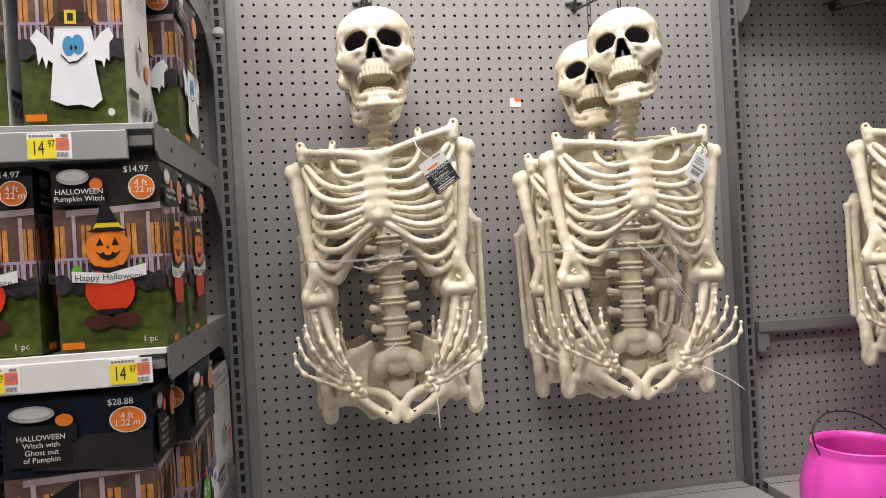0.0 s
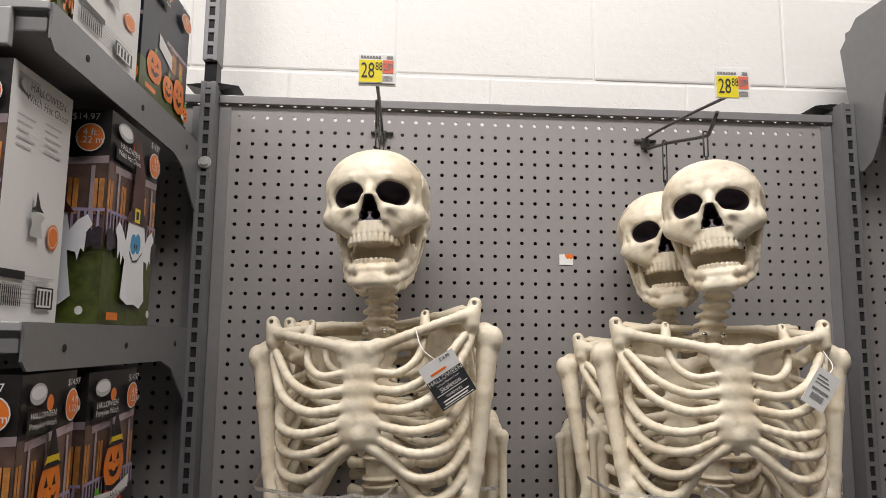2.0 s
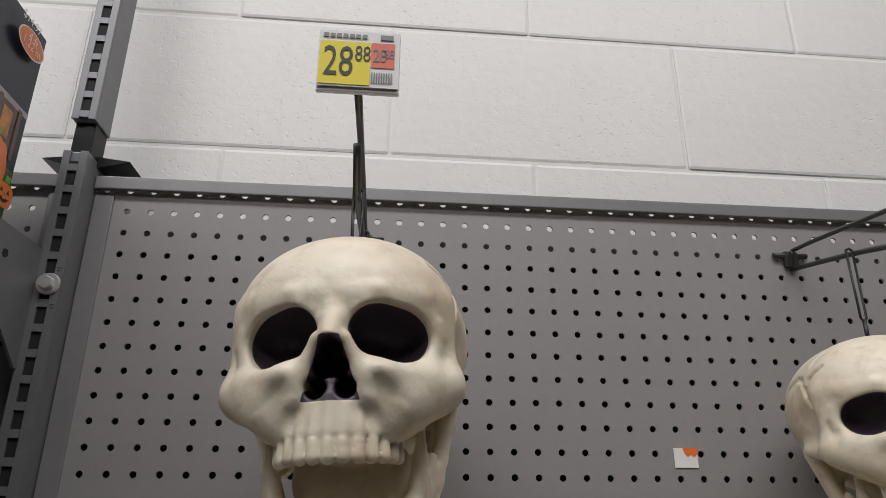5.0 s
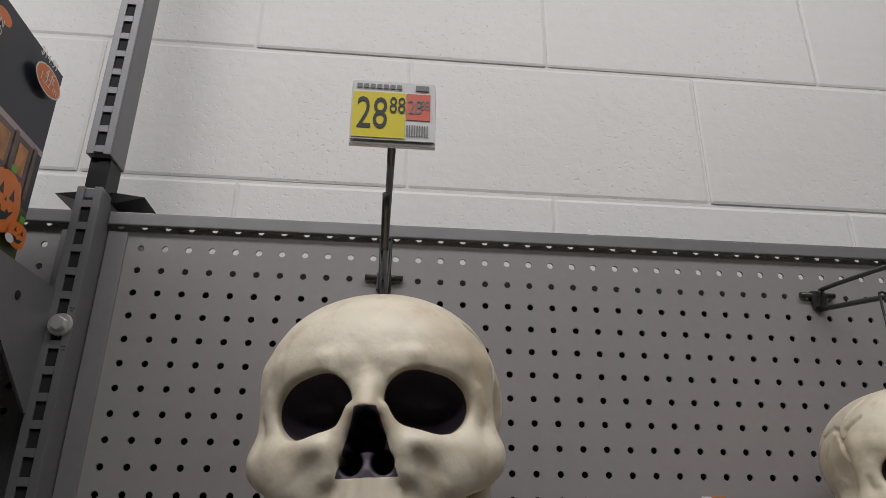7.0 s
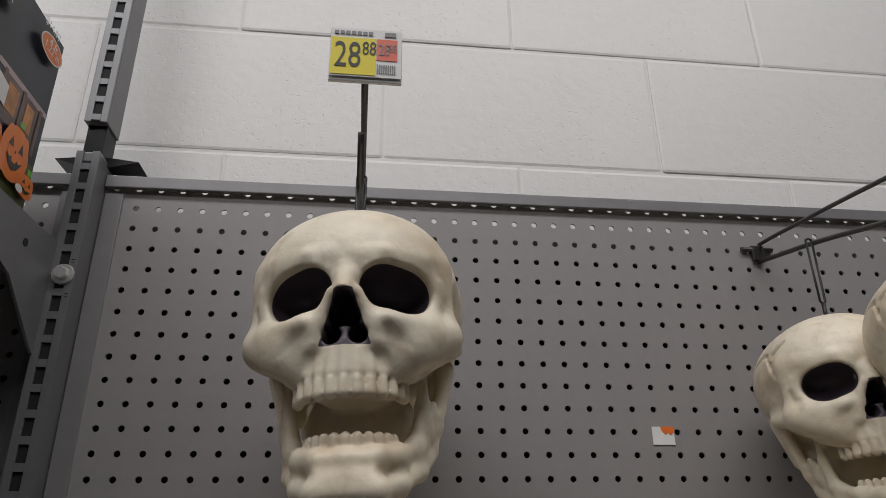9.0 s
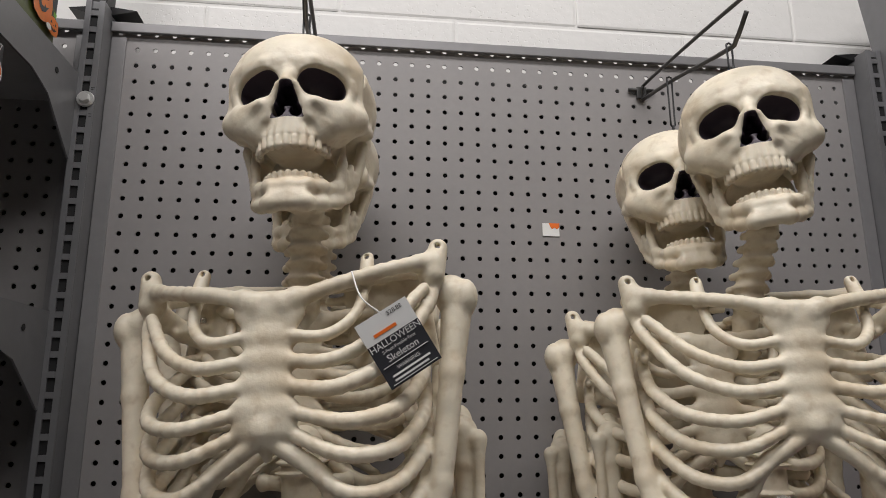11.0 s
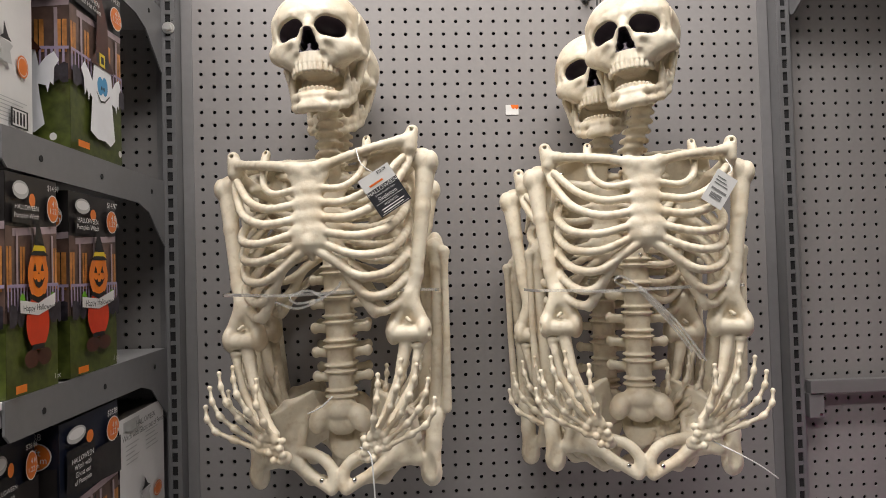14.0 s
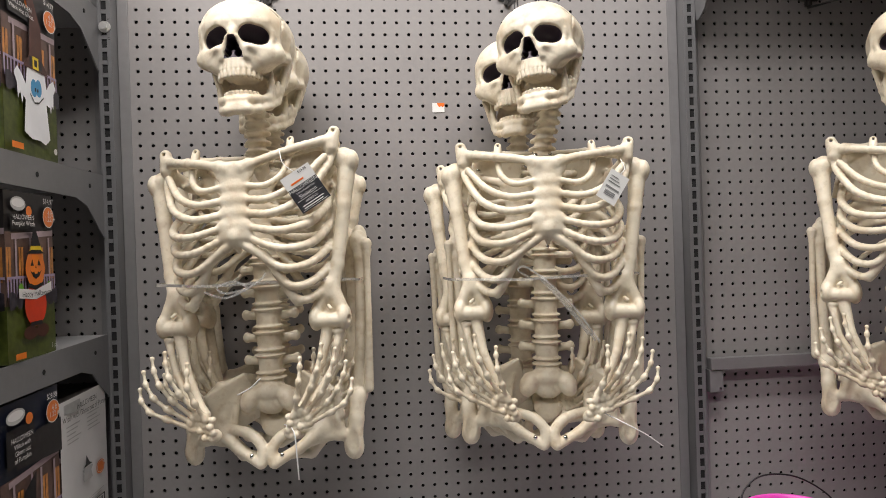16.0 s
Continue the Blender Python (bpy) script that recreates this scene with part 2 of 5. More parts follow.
for k in range(-1, 7):
    z0 = 2.200 + 0.2032 * k
    off = 0.128 if k % 2 else 0.341
    for n in range(-4, 7):
        x0 = off + 0.4064 * n
        if brick is None:
            bm = bmesh.new()
            put_box(bm, (0.0002, 0, 0.0016), (0.4062, 0.03, 0.2016), 0.0046)
            brick = bpy.data.meshes.new("brick")
            bm.to_mesh(brick)
            bm.free()
            brick.materials.append(BLOCK)
        b = new("brick", brick)
        b.parent = wall
        b.location = (x0, WALL_Y - 0.0005 * ((n * 7 + k * 3) % 4), z0)

# unseen room shell, its colours darkened so that less light bounces back
tagged(mesh_object("floor", block((-3.5, -6.5, -0.1), (5.0, WALL_Y, 0)), FLOOR), "unseen vinyl store floor, darkened to cut bounce light", "floor", "", "structure")
tagged(mesh_object("ceiling", block((-3.5, -6.5, 4.5), (5.0, 0.3, 4.6)), CEIL), "unseen store ceiling, darkened to cut bounce light", "ceiling", "", "structure")
# dark plain wall added in place of the opposite shelving
tagged(mesh_object("wall_south", block((-3.5, -6.7, 0), (5.0, -6.5, 4.5)), AISLE), "unseen dark wall standing for the shelving across the aisle", "wall", "", "structure")
tagged(mesh_object("wall_west", block((-3.7, -6.7, 0), (-3.5, 0.3, 4.5)), AISLE), "unseen dark side wall added to close the room", "wall", "", "structure")
tagged(mesh_object("wall_east", block((5.0, -6.7, 0), (5.2, 0.3, 4.5)), AISLE), "unseen dark side wall added to close the room", "wall", "", "structure")

# top rails and side trims of the bays
for n in (-1, 0, 1):
    x0, x1 = n * BAY + 0.014, (n + 1) * BAY - 0.014
    bm = bmesh.new()
    put_box(bm, (x0, -0.0085, TOP - 0.0142), (x1, -0.0008, TOP), 0.0012)
    put_box(bm, (x0, -0.0085, TOP - 0.0015), (x1, 0.012, TOP + 0.0008), 0.0006)
    tagged(mesh_object("top_rail", bm, TRIM), "grey steel rail along the pegboard's top edge", "rail", "top rails", "structure")
    for side, xs in (("left", (x0 - 0.0, x0 + 0.021)), ("right", (x1 - 0.021, x1))):
        tagged(mesh_object("trim", block((xs[0], -0.003, 0.5), (xs[1], 0.004, TOP - 0.02), 0.001), TRIM), "narrow grey steel trim at the pegboard's edge", "trim", "pegboard trims", "structure")


def upright(x, extension):
    """A slotted post; with an extension it goes on above the pegboard."""
    bm = bmesh.new()
    half, front, back = 0.0130, -0.036, 0.05
    ends = [(0.0, 2.135, half)]
    if extension:
        ends.append((2.175, 2.75, half))
    for z0, z1, w in ends:
        put_box(bm, (x - w, front + 0.003, z0), (x + w, back if z0 < 1 else 0.008, z1), 0.0015)
        # face strips that leave the slots open
        for a, b in ((-w, -0.0050), (0.0050, w)):
            put_box(bm, (x + a, front, z0), (x + b, front + 0.003, z1), 0.0006)
        z = z0 + 0.006
        while z < z1 - 0.01:
            put_box(bm, (x - 0.0050, front, z - 0.0035), (x + 0.0050, front + 0.003, z + 0.0045), 0)
            z += INCH
    post = tagged(mesh_object("upright_post", bm, STEEL), "grey steel shelving post with a row of slots", "post", "upright posts", "structure")
    # near-black strips put the shade inside the slots into the colour
    bm = bmesh.new()
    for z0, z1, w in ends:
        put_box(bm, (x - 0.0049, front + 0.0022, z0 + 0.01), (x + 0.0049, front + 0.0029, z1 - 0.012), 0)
    part("slot_shade_strip", bm, HOLE_SHADE, post, "near-black strip standing for the shade inside the slots")
    if extension:
        bm = bmesh.new()
        put_box(bm, (x - 0.011, front + 0.010, 2.12), (x + 0.011, 0.006, 2.2), 0.001)
        part("splice", bm, BLACK_STEEL, post, "dark steel splice between post and extension")
    bm = bmesh.new()
    put_prism(bm, [(x - 0.048, 2.137), (x - 0.015, 2.128), (x + 0.015, 2.128), (x + 0.048, 2.137), (x + 0.015, 2.141), (x - 0.015, 2.141)], (-0.01, 0.04))
    part("cap", bm, BLACK_STEEL, post, "dark steel cap plate")
    return post


upright(0.0, True)
upright(BAY, False)
upright(-BAY, True)
upright(2 * BAY, False)


# ---- the skeletons ----
class Field:
    """A distance field on a grid, to which rounded shapes are joined or from which they are cut."""

    def __init__(self, lo, hi, step):
        self.lo, self.step = np.array(lo, float), step
        self.n = np.ceil((np.array(hi) - self.lo) / step).astype(int) + 1
        self.d = np.full(self.n, 0.05, np.float32)

    def window(self, lo, hi, margin):
        a = np.clip(np.floor((np.array(lo) - margin - self.lo) / self.step).astype(int), 0, self.n - 1)
        b = np.clip(np.ceil((np.array(hi) + margin - self.lo) / self.step).astype(int) + 1, 1, self.n)
        axes = [self.lo[i] + self.step * np.arange(a[i], b[i], dtype=np.float32) for i in range(3)]
        return tuple(slice(a[i], b[i]) for i in range(3)), np.meshgrid(*axes, indexing="ij", sparse=True)

    def join(self, where, f, k):
        old = self.d[where]
        h = np.clip(0.5 + 0.5 * (old - f) / k, 0, 1)
        self.d[where] = old + (f - old) * h - k * h * (1 - h)

    def cut(self, where, f, k):
        old = self.d[where]
        h = np.clip(0.5 - 0.5 * (old + f) / k, 0, 1)
        self.d[where] = old + (-f - old) * h + k * h * (1 - h)

    def cone(self, a, b, ra, rb=None, k=0.004, cut=False, mirror=True):
        rb = ra if rb is None else rb
        for s in ((1, -1) if mirror else (1,)):
            p, q = np.array((a[0] * s, a[1], a[2])), np.array((b[0] * s, b[1], b[2]))
            where, (x, y, z) = self.window(np.minimum(p, q), np.maximum(p, q), max(ra, rb) + 0.012)
            way = q - p
            t = np.clip(((x - p[0]) * way[0] + (y - p[1]) * way[1] + (z - p[2]) * way[2]) / max(way @ way, 1e-9), 0, 1)
            f = np.sqrt((x - p[0] - t * way[0]) ** 2 + (y - p[1] - t * way[1]) ** 2 + (z - p[2] - t * way[2]) ** 2) - (ra + (rb - ra) * t)
            (self.cut if cut else self.join)(where, f.astype(np.float32), k)

    def egg(self, c, r, turn=(0, 0, 0), k=0.006, cut=False, mirror=True):
        for s in ((1, -1) if mirror and abs(c[0]) > 1e-6 else (1,)):
            m = np.array(Euler([radians(v) for v in (turn[0], turn[1] * s, turn[2] * s)]).to_matrix().transposed())
            c2 = np.array((c[0] * s, c[1], c[2]))
            big = np.full(3, max(r))
            where, (x, y, z) = self.window(c2 - big, c2 + big, 0.012)
            x, y, z = x - c2[0], y - c2[1], z - c2[2]
            u = [m[i, 0] * x + m[i, 1] * y + m[i, 2] * z for i in range(3)]
            k0 = np.sqrt(sum((u[i] / r[i]) ** 2 for i in range(3)))
            k1 = np.sqrt(sum((u[i] / r[i] ** 2) ** 2 for i in range(3))) + 1e-9
            (self.cut if cut else self.join)(where, (k0 * (k0 - 1) / k1).astype(np.float32), k)

    def slab(self, c, half, turn=(0, 0, 0), r=0.003, k=0.004, cut=False, mirror=True):
        """A block with rounded edges."""
        for s in ((1, -1) if mirror and abs(c[0]) > 1e-6 else (1,)):
            m = np.array(Euler([radians(v) for v in (turn[0], turn[1] * s, turn[2] * s)]).to_matrix().transposed())
            c2 = np.array((c[0] * s, c[1], c[2]))
            big = np.full(3, math.sqrt(sum(v * v for v in half)))
            where, (x, y, z) = self.window(c2 - big, c2 + big, 0.012)
            x, y, z = x - c2[0], y - c2[1], z - c2[2]
            q = [np.abs(m[i, 0] * x + m[i, 1] * y + m[i, 2] * z) - (half[i] - r) for i in range(3)]
            f = np.sqrt(sum(np.maximum(v, 0) ** 2 for v in q)) + np.minimum(np.maximum(np.maximum(q[0], q[1]), q[2]), 0) - r
            (self.cut if cut else self.join)(where, f.astype(np.float32), k)

    def chain(self, points, radii, k=0.004, mirror=True):
        for i in range(len(points) - 1):
            self.cone(points[i], points[i + 1], radii[i], radii[i + 1], k, False, mirror)

    def surface(self):
        """Vertices and quads of the zero surface (surface nets)."""
        d = self.d
        inside = d < 0
        n = np.array(d.shape) - 1
        count = np.zeros(n, np.int8)
        corners = [(i, j, k) for i in (0, 1) for j in (0, 1) for k in (0, 1)]
        for i, j, k in corners:
            count += inside[i:i + n[0], j:j + n[1], k:k + n[2]]
        cells = np.argwhere((count > 0) & (count < 8))
        number = np.full(n, -1, np.int64)
        number[tuple(cells.T)] = np.arange(len(cells))
        total, hits = np.zeros((len(cells), 3)), np.zeros(len(cells))
        for axis in range(3):
            for off in [c for c in corners if c[axis] == 0]:
                a = cells + off
                b = a.copy()
                b[:, axis] += 1
                da, db = d[tuple(a.T)], d[tuple(b.T)]
                cross = (da < 0) != (db < 0)
                t = np.where(cross, da / np.where(cross, da - db, 1), 0)
                p = a.astype(float)
                p[:, axis] += t
                total += p * cross[:, None]
                hits += cross
        verts = self.lo + self.step * total / hits[:, None]
        quads = []
        for axis in range(3):
            u, v = (axis + 1) % 3, (axis + 2) % 3
            lo = [slice(1, -1)] * 3
            hi = [slice(1, -1)] * 3
            lo[axis], hi[axis] = slice(0, -1), slice(1, None)
            e = np.argwhere(inside[tuple(lo)] != inside[tuple(hi)])
            for ax in (u, v):
                e[:, ax] += 1
            first = inside[tuple(e.T)]
            ring = []
            for du, dv in ((-1, -1), (0, -1), (0, 0), (-1, 0)):
                c = e.copy()
                c[:, u] += du
                c[:, v] += dv
                ring.append(number[tuple(c.T)])
            q = np.stack(ring, 1)
            q[~first] = q[~first][:, ::-1]
            quads.append(q)
        return verts, np.concatenate(quads)


def spline(points, n):
    """Points on a smooth line through the given ones."""
    p = [Vector(v) for v in points]
    p = [2 * p[0] - p[1], *p, 2 * p[-1] - p[-2]]
    out = []
    for i in range(1, len(p) - 2):
        for s in range(n):
            t = s / n
            a, b, c, d = p[i - 1:i + 3]
            out.append(0.5 * (2 * b + (c - a) * t + (2 * a - 5 * b + 4 * c - d) * t * t + (3 * b - a - 3 * c + d) * t ** 3))
    out.append(p[-2])
    return [tuple(v) for v in out]


def skull_field():
    f = Field((-0.092, -0.125, 0.565), (0.092, 0.115, 0.82), 0.0014)
    # cranium and brow
    f.egg((0, 0.008, 0.730), (0.079, 0.094, 0.069), k=0.01)
    f.egg((0, -0.040, 0.744), (0.065, 0.047, 0.046), k=0.022)
    f.egg((0, 0.04, 0.695), (0.054, 0.054, 0.045), k=0.02)
    f.egg((0, -0.058, 0.684), (0.040, 0.036, 0.034), k=0.012)
    f.cone((0.012, -0.084, 0.7415), (0.050, -0.066, 0.7420), 0.0052, 0.0050, 0.009)
    f.cone((0.060, -0.050, 0.742), (0.0635, -0.050, 0.696), 0.0078, 0.0086, 0.010)
    f.egg((0.022, -0.072, 0.688), (0.019, 0.022, 0.026), k=0.008)
    # raised rims round the sockets
    ring = []
    for n in range(19):
        a = 2 * math.pi * n / 18
        x, z = 0.0322 + 0.0262 * math.cos(a), 0.7184 + 0.0215 * math.sin(a)
        ring.append((x, -0.0845 + 0.60 * max(x - 0.018, 0), z))
    f.chain(ring, [0.0042] * 19, 0.005)
    # cheekbones, their arches and struts to the upper jaw
    f.egg((0.053, -0.057, 0.6890), (0.0175, 0.0180, 0.0135), (0, 10, 30), k=0.014)
    f.cone((0.061, -0.052, 0.687), (0.0705, -0.006, 0.693), 0.0092, 0.0052, 0.014)
    f.cone((0.050, -0.066, 0.682), (0.030, -0.078, 0.664), 0.0085, 0.0070, 0.012)
    f.cone((0.026, -0.092, 0.6945), (0.052, -0.070, 0.694), 0.0045, 0.0065, 0.008)
    f.egg((0.040, -0.058, 0.680), (0.018, 0.028, 0.020), (0, 24, 0), k=0.012)
    # nose bones and the sides of the nose opening
    f.cone((0, -0.086, 0.730), (0, -0.100, 0.7135), 0.0060, 0.0046, 0.005)
    f.cone((0.009, -0.0945, 0.713), (0.0195, -0.0895, 0.682), 0.0036, 0.0048, 0.007)
    f.cone((0.058, 0.02, 0.690), (0.052, 0.010, 0.652), 0.012, 0.009, 0.01)
    f.cone((0, 0.02, 0.66), (0, 0.012, 0.61), 0.019, 0.015, 0.010)
    # temples, hollows under the cheekbones, sockets
    f.egg((0.084, -0.036, 0.716), (0.012, 0.022, 0.020), k=0.008, cut=True)
    f.egg((0.055, -0.060, 0.658), (0.0140, 0.030, 0.0115), (0, -24, 0), k=0.004, cut=True)
    f.egg((0.0285, -0.082, 0.7200), (0.0206, 0.031, 0.0170), (0, 0, 12), k=0.002, cut=True)
    f.egg((0.0360, -0.076, 0.7175), (0.0212, 0.031, 0.0178), (0, 0, 12), k=0.002, cut=True)
    f.egg((0.024, -0.0845, 0.7440), (0.0045, 0.0030, 0.0028), k=0.006)
    f.egg((0.034, -0.1000, 0.6830), (0.0110, 0.0065, 0.0030), (0, 38, 30), k=0.009, cut=True)

    def skin(y, z):
        """How far out the side of the cranium lies."""
        b, c = (int(round((v - f.lo[n]) / f.step)) for n, v in ((1, y), (2, z)))
        return f.lo[0] + f.step * float(np.nonzero(f.d[:, b, c] < 0)[0].max())

    # sutures engraved in the temples
    for line in (((-0.052, 0.768), (-0.040, 0.758), (-0.036, 0.746), (-0.044, 0.734)), ((-0.036, 0.746), (-0.024, 0.760), (-0.008, 0.764), (0.012, 0.757), (0.030, 0.738), (0.040, 0.712)), ((-0.030, 0.774), (-0.034, 0.788))):
        pts = [(skin(y, z), y, z) for y, z in line]
        for a, b in zip(pts, pts[1:]):
            f.cone(a, b, 0.0020, 0.0020, 0.003, cut=True)
    # upper gum and teeth
    for i in range(-6, 7):
        a = i * 0.235
        x, y = 0.0345 * math.sin(a), -0.058 - 0.0405 * math.cos(a)
        f.cone((x * 0.72, y + 0.006, 0.681), (x * 0.985, y + 0.0022, 0.6615), 0.0050, 0.0046, 0.0035, mirror=False)
        f.cone((x * 0.99, y + 0.0005, 0.6570), (x, y, 0.6490), 0.0038, 0.0042, 0.0008, mirror=False)
    f.egg((0, -0.050, 0.661), (0.031, 0.042, 0.014), k=0.003)
    f.egg((0, -0.047, 0.6345), (0.0315, 0.049, 0.0155), k=0.003, cut=True)
    f.egg((0, -0.006, 0.640), (0.040, 0.024, 0.034), k=0.006)
    # nose opening with its two lower lobes
    f.cone((0, -0.118, 0.7080), (0, -0.070, 0.7080), 0.0052, 0.0048, 0.002, cut=True)
    f.cone((0.0040, -0.118, 0.6978), (0.0040, -0.068, 0.6978), 0.0066, 0.0060, 0.002, cut=True)
    f.cone((0.0090, -0.118, 0.6860), (0.0080, -0.066, 0.6860), 0.0066, 0.0060, 0.0015, cut=True)
    # jaw: a thin wall with a square chin, two blades and the joints
    low_edge = [(0.0, -0.0935, 0.5930), (0.0170, -0.0925, 0.5915), (0.0300, -0.073, 0.5960), (0.0405, -0.045, 0.6050), (0.0480, -0.017, 0.6180)]
    high_edge = [(0.0, -0.0900, 0.6110), (0.0175, -0.0880, 0.6110), (0.0290, -0.073, 0.6130), (0.0395, -0.045, 0.6200), (0.0470, -0.021, 0.6300)]
    f.chain(low_edge, [0.0066, 0.0070, 0.0064, 0.0062, 0.0064], 0.006)
    f.chain(high_edge, [0.0054, 0.0056, 0.0056, 0.0054, 0.0052], 0.010)
    f.slab((0, -0.0945, 0.6000), (0.0185, 0.0065, 0.0125), (-6, 0, 0), 0.004, 0.004)
    f.egg((0.0175, -0.0950, 0.5925), (0.0075, 0.0070, 0.0070), k=0.005)
    f.egg((0.0115, -0.1040, 0.6085), (0.0095, 0.0055, 0.0055), k=0.006, cut=True)
    f.chain([(0.0485, -0.013, 0.6220), (0.0560, -0.004, 0.6500), (0.0635, 0.000, 0.6800)], [0.0060, 0.0052, 0.0064], 0.004)
    f.chain([(0.0425, -0.042, 0.6240), (0.0455, -0.038, 0.6480), (0.0470, -0.038, 0.6680)], [0.0064, 0.0050, 0.0020], 0.003)
    f.chain([(0.0465, -0.028, 0.6300), (0.0515, -0.020, 0.6500)], [0.0054, 0.0040], 0.005)
    f.cone((0.0465, -0.031, 0.633), (0.0530, -0.008, 0.637), 0.0044, 0.0048, 0.006)
    f.cone((0.0465, -0.034, 0.640), (0.0545, -0.008, 0.645), 0.0036, 0.0042, 0.004)
    for i in range(-5, 6):
        a = i * 0.245
        x, y = 0.0285 * math.sin(a), -0.054 - 0.036 * math.cos(a)
        f.cone((x, y, 0.615), (x, y, 0.6235), 0.0036, 0.0036, 0.0008, mirror=False)
    return f


def body_field():
    f = Field((-0.235, -0.155, -0.02), (0.235, 0.125, 0.63), 0.0020)
    # neck
    for i in range(7):
        z = 0.520 + 0.0150 * i
        y = 0.008 - 0.006 * math.sin(i * 0.5)
        f.egg((0, y, z), (0.0200 - 0.0006 * i, 0.017, 0.0050), k=0.0025)
        f.cone((0.012, y + 0.004, z), (0.0215 - 0.0006 * i, y + 0.008, z - 0.002), 0.0040, 0.0044, 0.003)
    f.cone((0, 0.008, 0.515), (0, 0.004, 0.625), 0.0145, 0.014, 0.006, mirror=False)
    # back of the chest
    f.cone((0, 0.020, 0.515), (0, 0.048, 0.45), 0.014, 0.014, 0.006, mirror=False)
    f.cone((0, 0.048, 0.45), (0, 0.030, 0.355), 0.014, 0.017, 0.006, mirror=False)
    for i in range(8):
        f.egg((0, 0.046 - 0.0018 * abs(i - 4), 0.365 + 0.0195 * i), (0.021, 0.018, 0.006), k=0.004)
    # loins
    f.cone((0, 0.004, 0.135), (0, 0.010, 0.365), 0.0205, 0.0205, 0.003, mirror=False)
    for i in range(6):
        z = 0.148 + 0.0395 * i
        y = 0.004 + 0.001 * i
        f.egg((0, y, z + 0.0045), (0.0268, 0.0248, 0.0042), k=0.002)
        f.egg((0, y, z - 0.0055), (0.0276, 0.0256, 0.0042), k=0.002)
        if i < 5:
            f.cone((0.020, y + 0.010, z + 0.022), (0.044, y + 0.014, z + 0.024), 0.0078, 0.0072, 0.004)
            f.egg((0.044, y + 0.013, z + 0.024), (0.006, 0.006, 0.0095), k=0.004)
    # pelvis
    f.egg((0, -0.006, 0.122), (0.029, 0.023, 0.018), k=0.006)
    f.egg((0.034, -0.012, 0.108), (0.0165, 0.019, 0.0235), (0, -22, 0), k=0.006)
    f.egg((0, -0.004, 0.100), (0.026, 0.016, 0.020), k=0.006)
    f.egg((0, 0.014, 0.074), (0.029, 0.009, 0.038), (-18, 0, 0), k=0.005)
    f.egg((0, 0.020, 0.046), (0.013, 0.008, 0.016), (-18, 0, 0), k=0.005)
    f.egg((0.011, 0.004, 0.078), (0.0035, 0.010, 0.0035), k=0.002, cut=True)
    f.egg((0.074, 0.030, 0.110), (0.046, 0.007, 0.036), (24, 30, -38), k=0.006)
    f.slab((0.072, 0.014, 0.094), (0.040, 0.0036, 0.046), (12, 24, -34), 0.003, 0.008)
    f.egg((0.100, 0.008, 0.062), (0.034, 0.010, 0.036), (10, 20, -50), k=0.008)
    plate = [(0.068, 0.022, 0.122), (0.112, 0.002, 0.110), (0.122, -0.010, 0.040), (0.070, -0.012, 0.034), (0.090, 0.002, 0.075)]
    for a, b in ((0, 1), (1, 2), (2, 3), (3, 0), (0, 4), (1, 4), (2, 4), (3, 4)):
        f.cone(plate[a], plate[b], 0.0060, 0.0060, 0.010)
    f.egg((0.045, -0.02, 0.030), (0.011, 0.03, 0.009), (0, 24, 0), k=0.004, cut=True)
    f.chain([(0.060, 0.020, 0.136), (0.090, -0.004, 0.134), (0.118, -0.010, 0.110), (0.124, -0.012, 0.075)], [0.006, 0.0055, 0.0055, 0.006], 0.005)
    f.egg((0.088, 0.002, 0.050), (0.024, 0.020, 0.022), k=0.01)
    f.chain([(0.088, -0.008, 0.052), (0.052, -0.028, 0.026), (0.012, -0.040, 0.006)], [0.013, 0.0085, 0.0095], 0.006)
    f.chain([(0.088, 0.010, 0.040), (0.060, 0.012, 0.008), (0.034, -0.012, 0.012), (0.016, -0.034, 0.010)], [0.013, 0.011, 0.007, 0.007], 0.006)
    f.chain(spline([(0.010, -0.040, 0.008), (0.008, -0.037, 0.030), (0.024, -0.031, 0.049), (0.050, -0.018, 0.056), (0.080, -0.008, 0.058)], 3), [0.0075] * 13, 0.006)
    # breastbone
    f.egg((0, -0.104, 0.486), (0.032, 0.0085, 0.020), k=0.005)
    f.egg((0.023, -0.103, 0.500), (0.010, 0.0090, 0.009), k=0.004)
    f.slab((0, -0.104, 0.486), (0.024, 0.0075, 0.016), (0, 0, 0), 0.004, 0.004)
    for z, w, y in ((0.462, 0.0260, -0.107), (0.442, 0.0265, -0.110), (0.422, 0.0275, -0.112), (0.402, 0.0310, -0.114), (0.388, 0.0285, -0.114)):
        f.egg((0, y, z), (w, 0.0088, 0.0155), k=0.0045)
    f.cone((0, -0.113, 0.386), (0, -0.104, 0.362), 0.0125, 0.004, 0.006, mirror=False)
    # upper ribs rise to the collar bones and shoulders
    f.chain(spline([(0.020, -0.108, 0.465), (0.052, -0.106, 0.461), (0.074, -0.090, 0.476), (0.081, -0.070, 0.506)], 4), [0.0050] * 13, 0.003)
    f.chain(spline([(0.022, -0.110, 0.443), (0.060, -0.113, 0.439), (0.100, -0.090, 0.456), (0.133, -0.052, 0.492)], 4), [0.0059] * 13, 0.003)
    f.chain(spline([(0.022, -0.112, 0.421), (0.065, -0.117, 0.416), (0.108, -0.092, 0.434), (0.135, -0.052, 0.474), (0.141, -0.036, 0.496)], 4), [0.0063] * 17, 0.003)
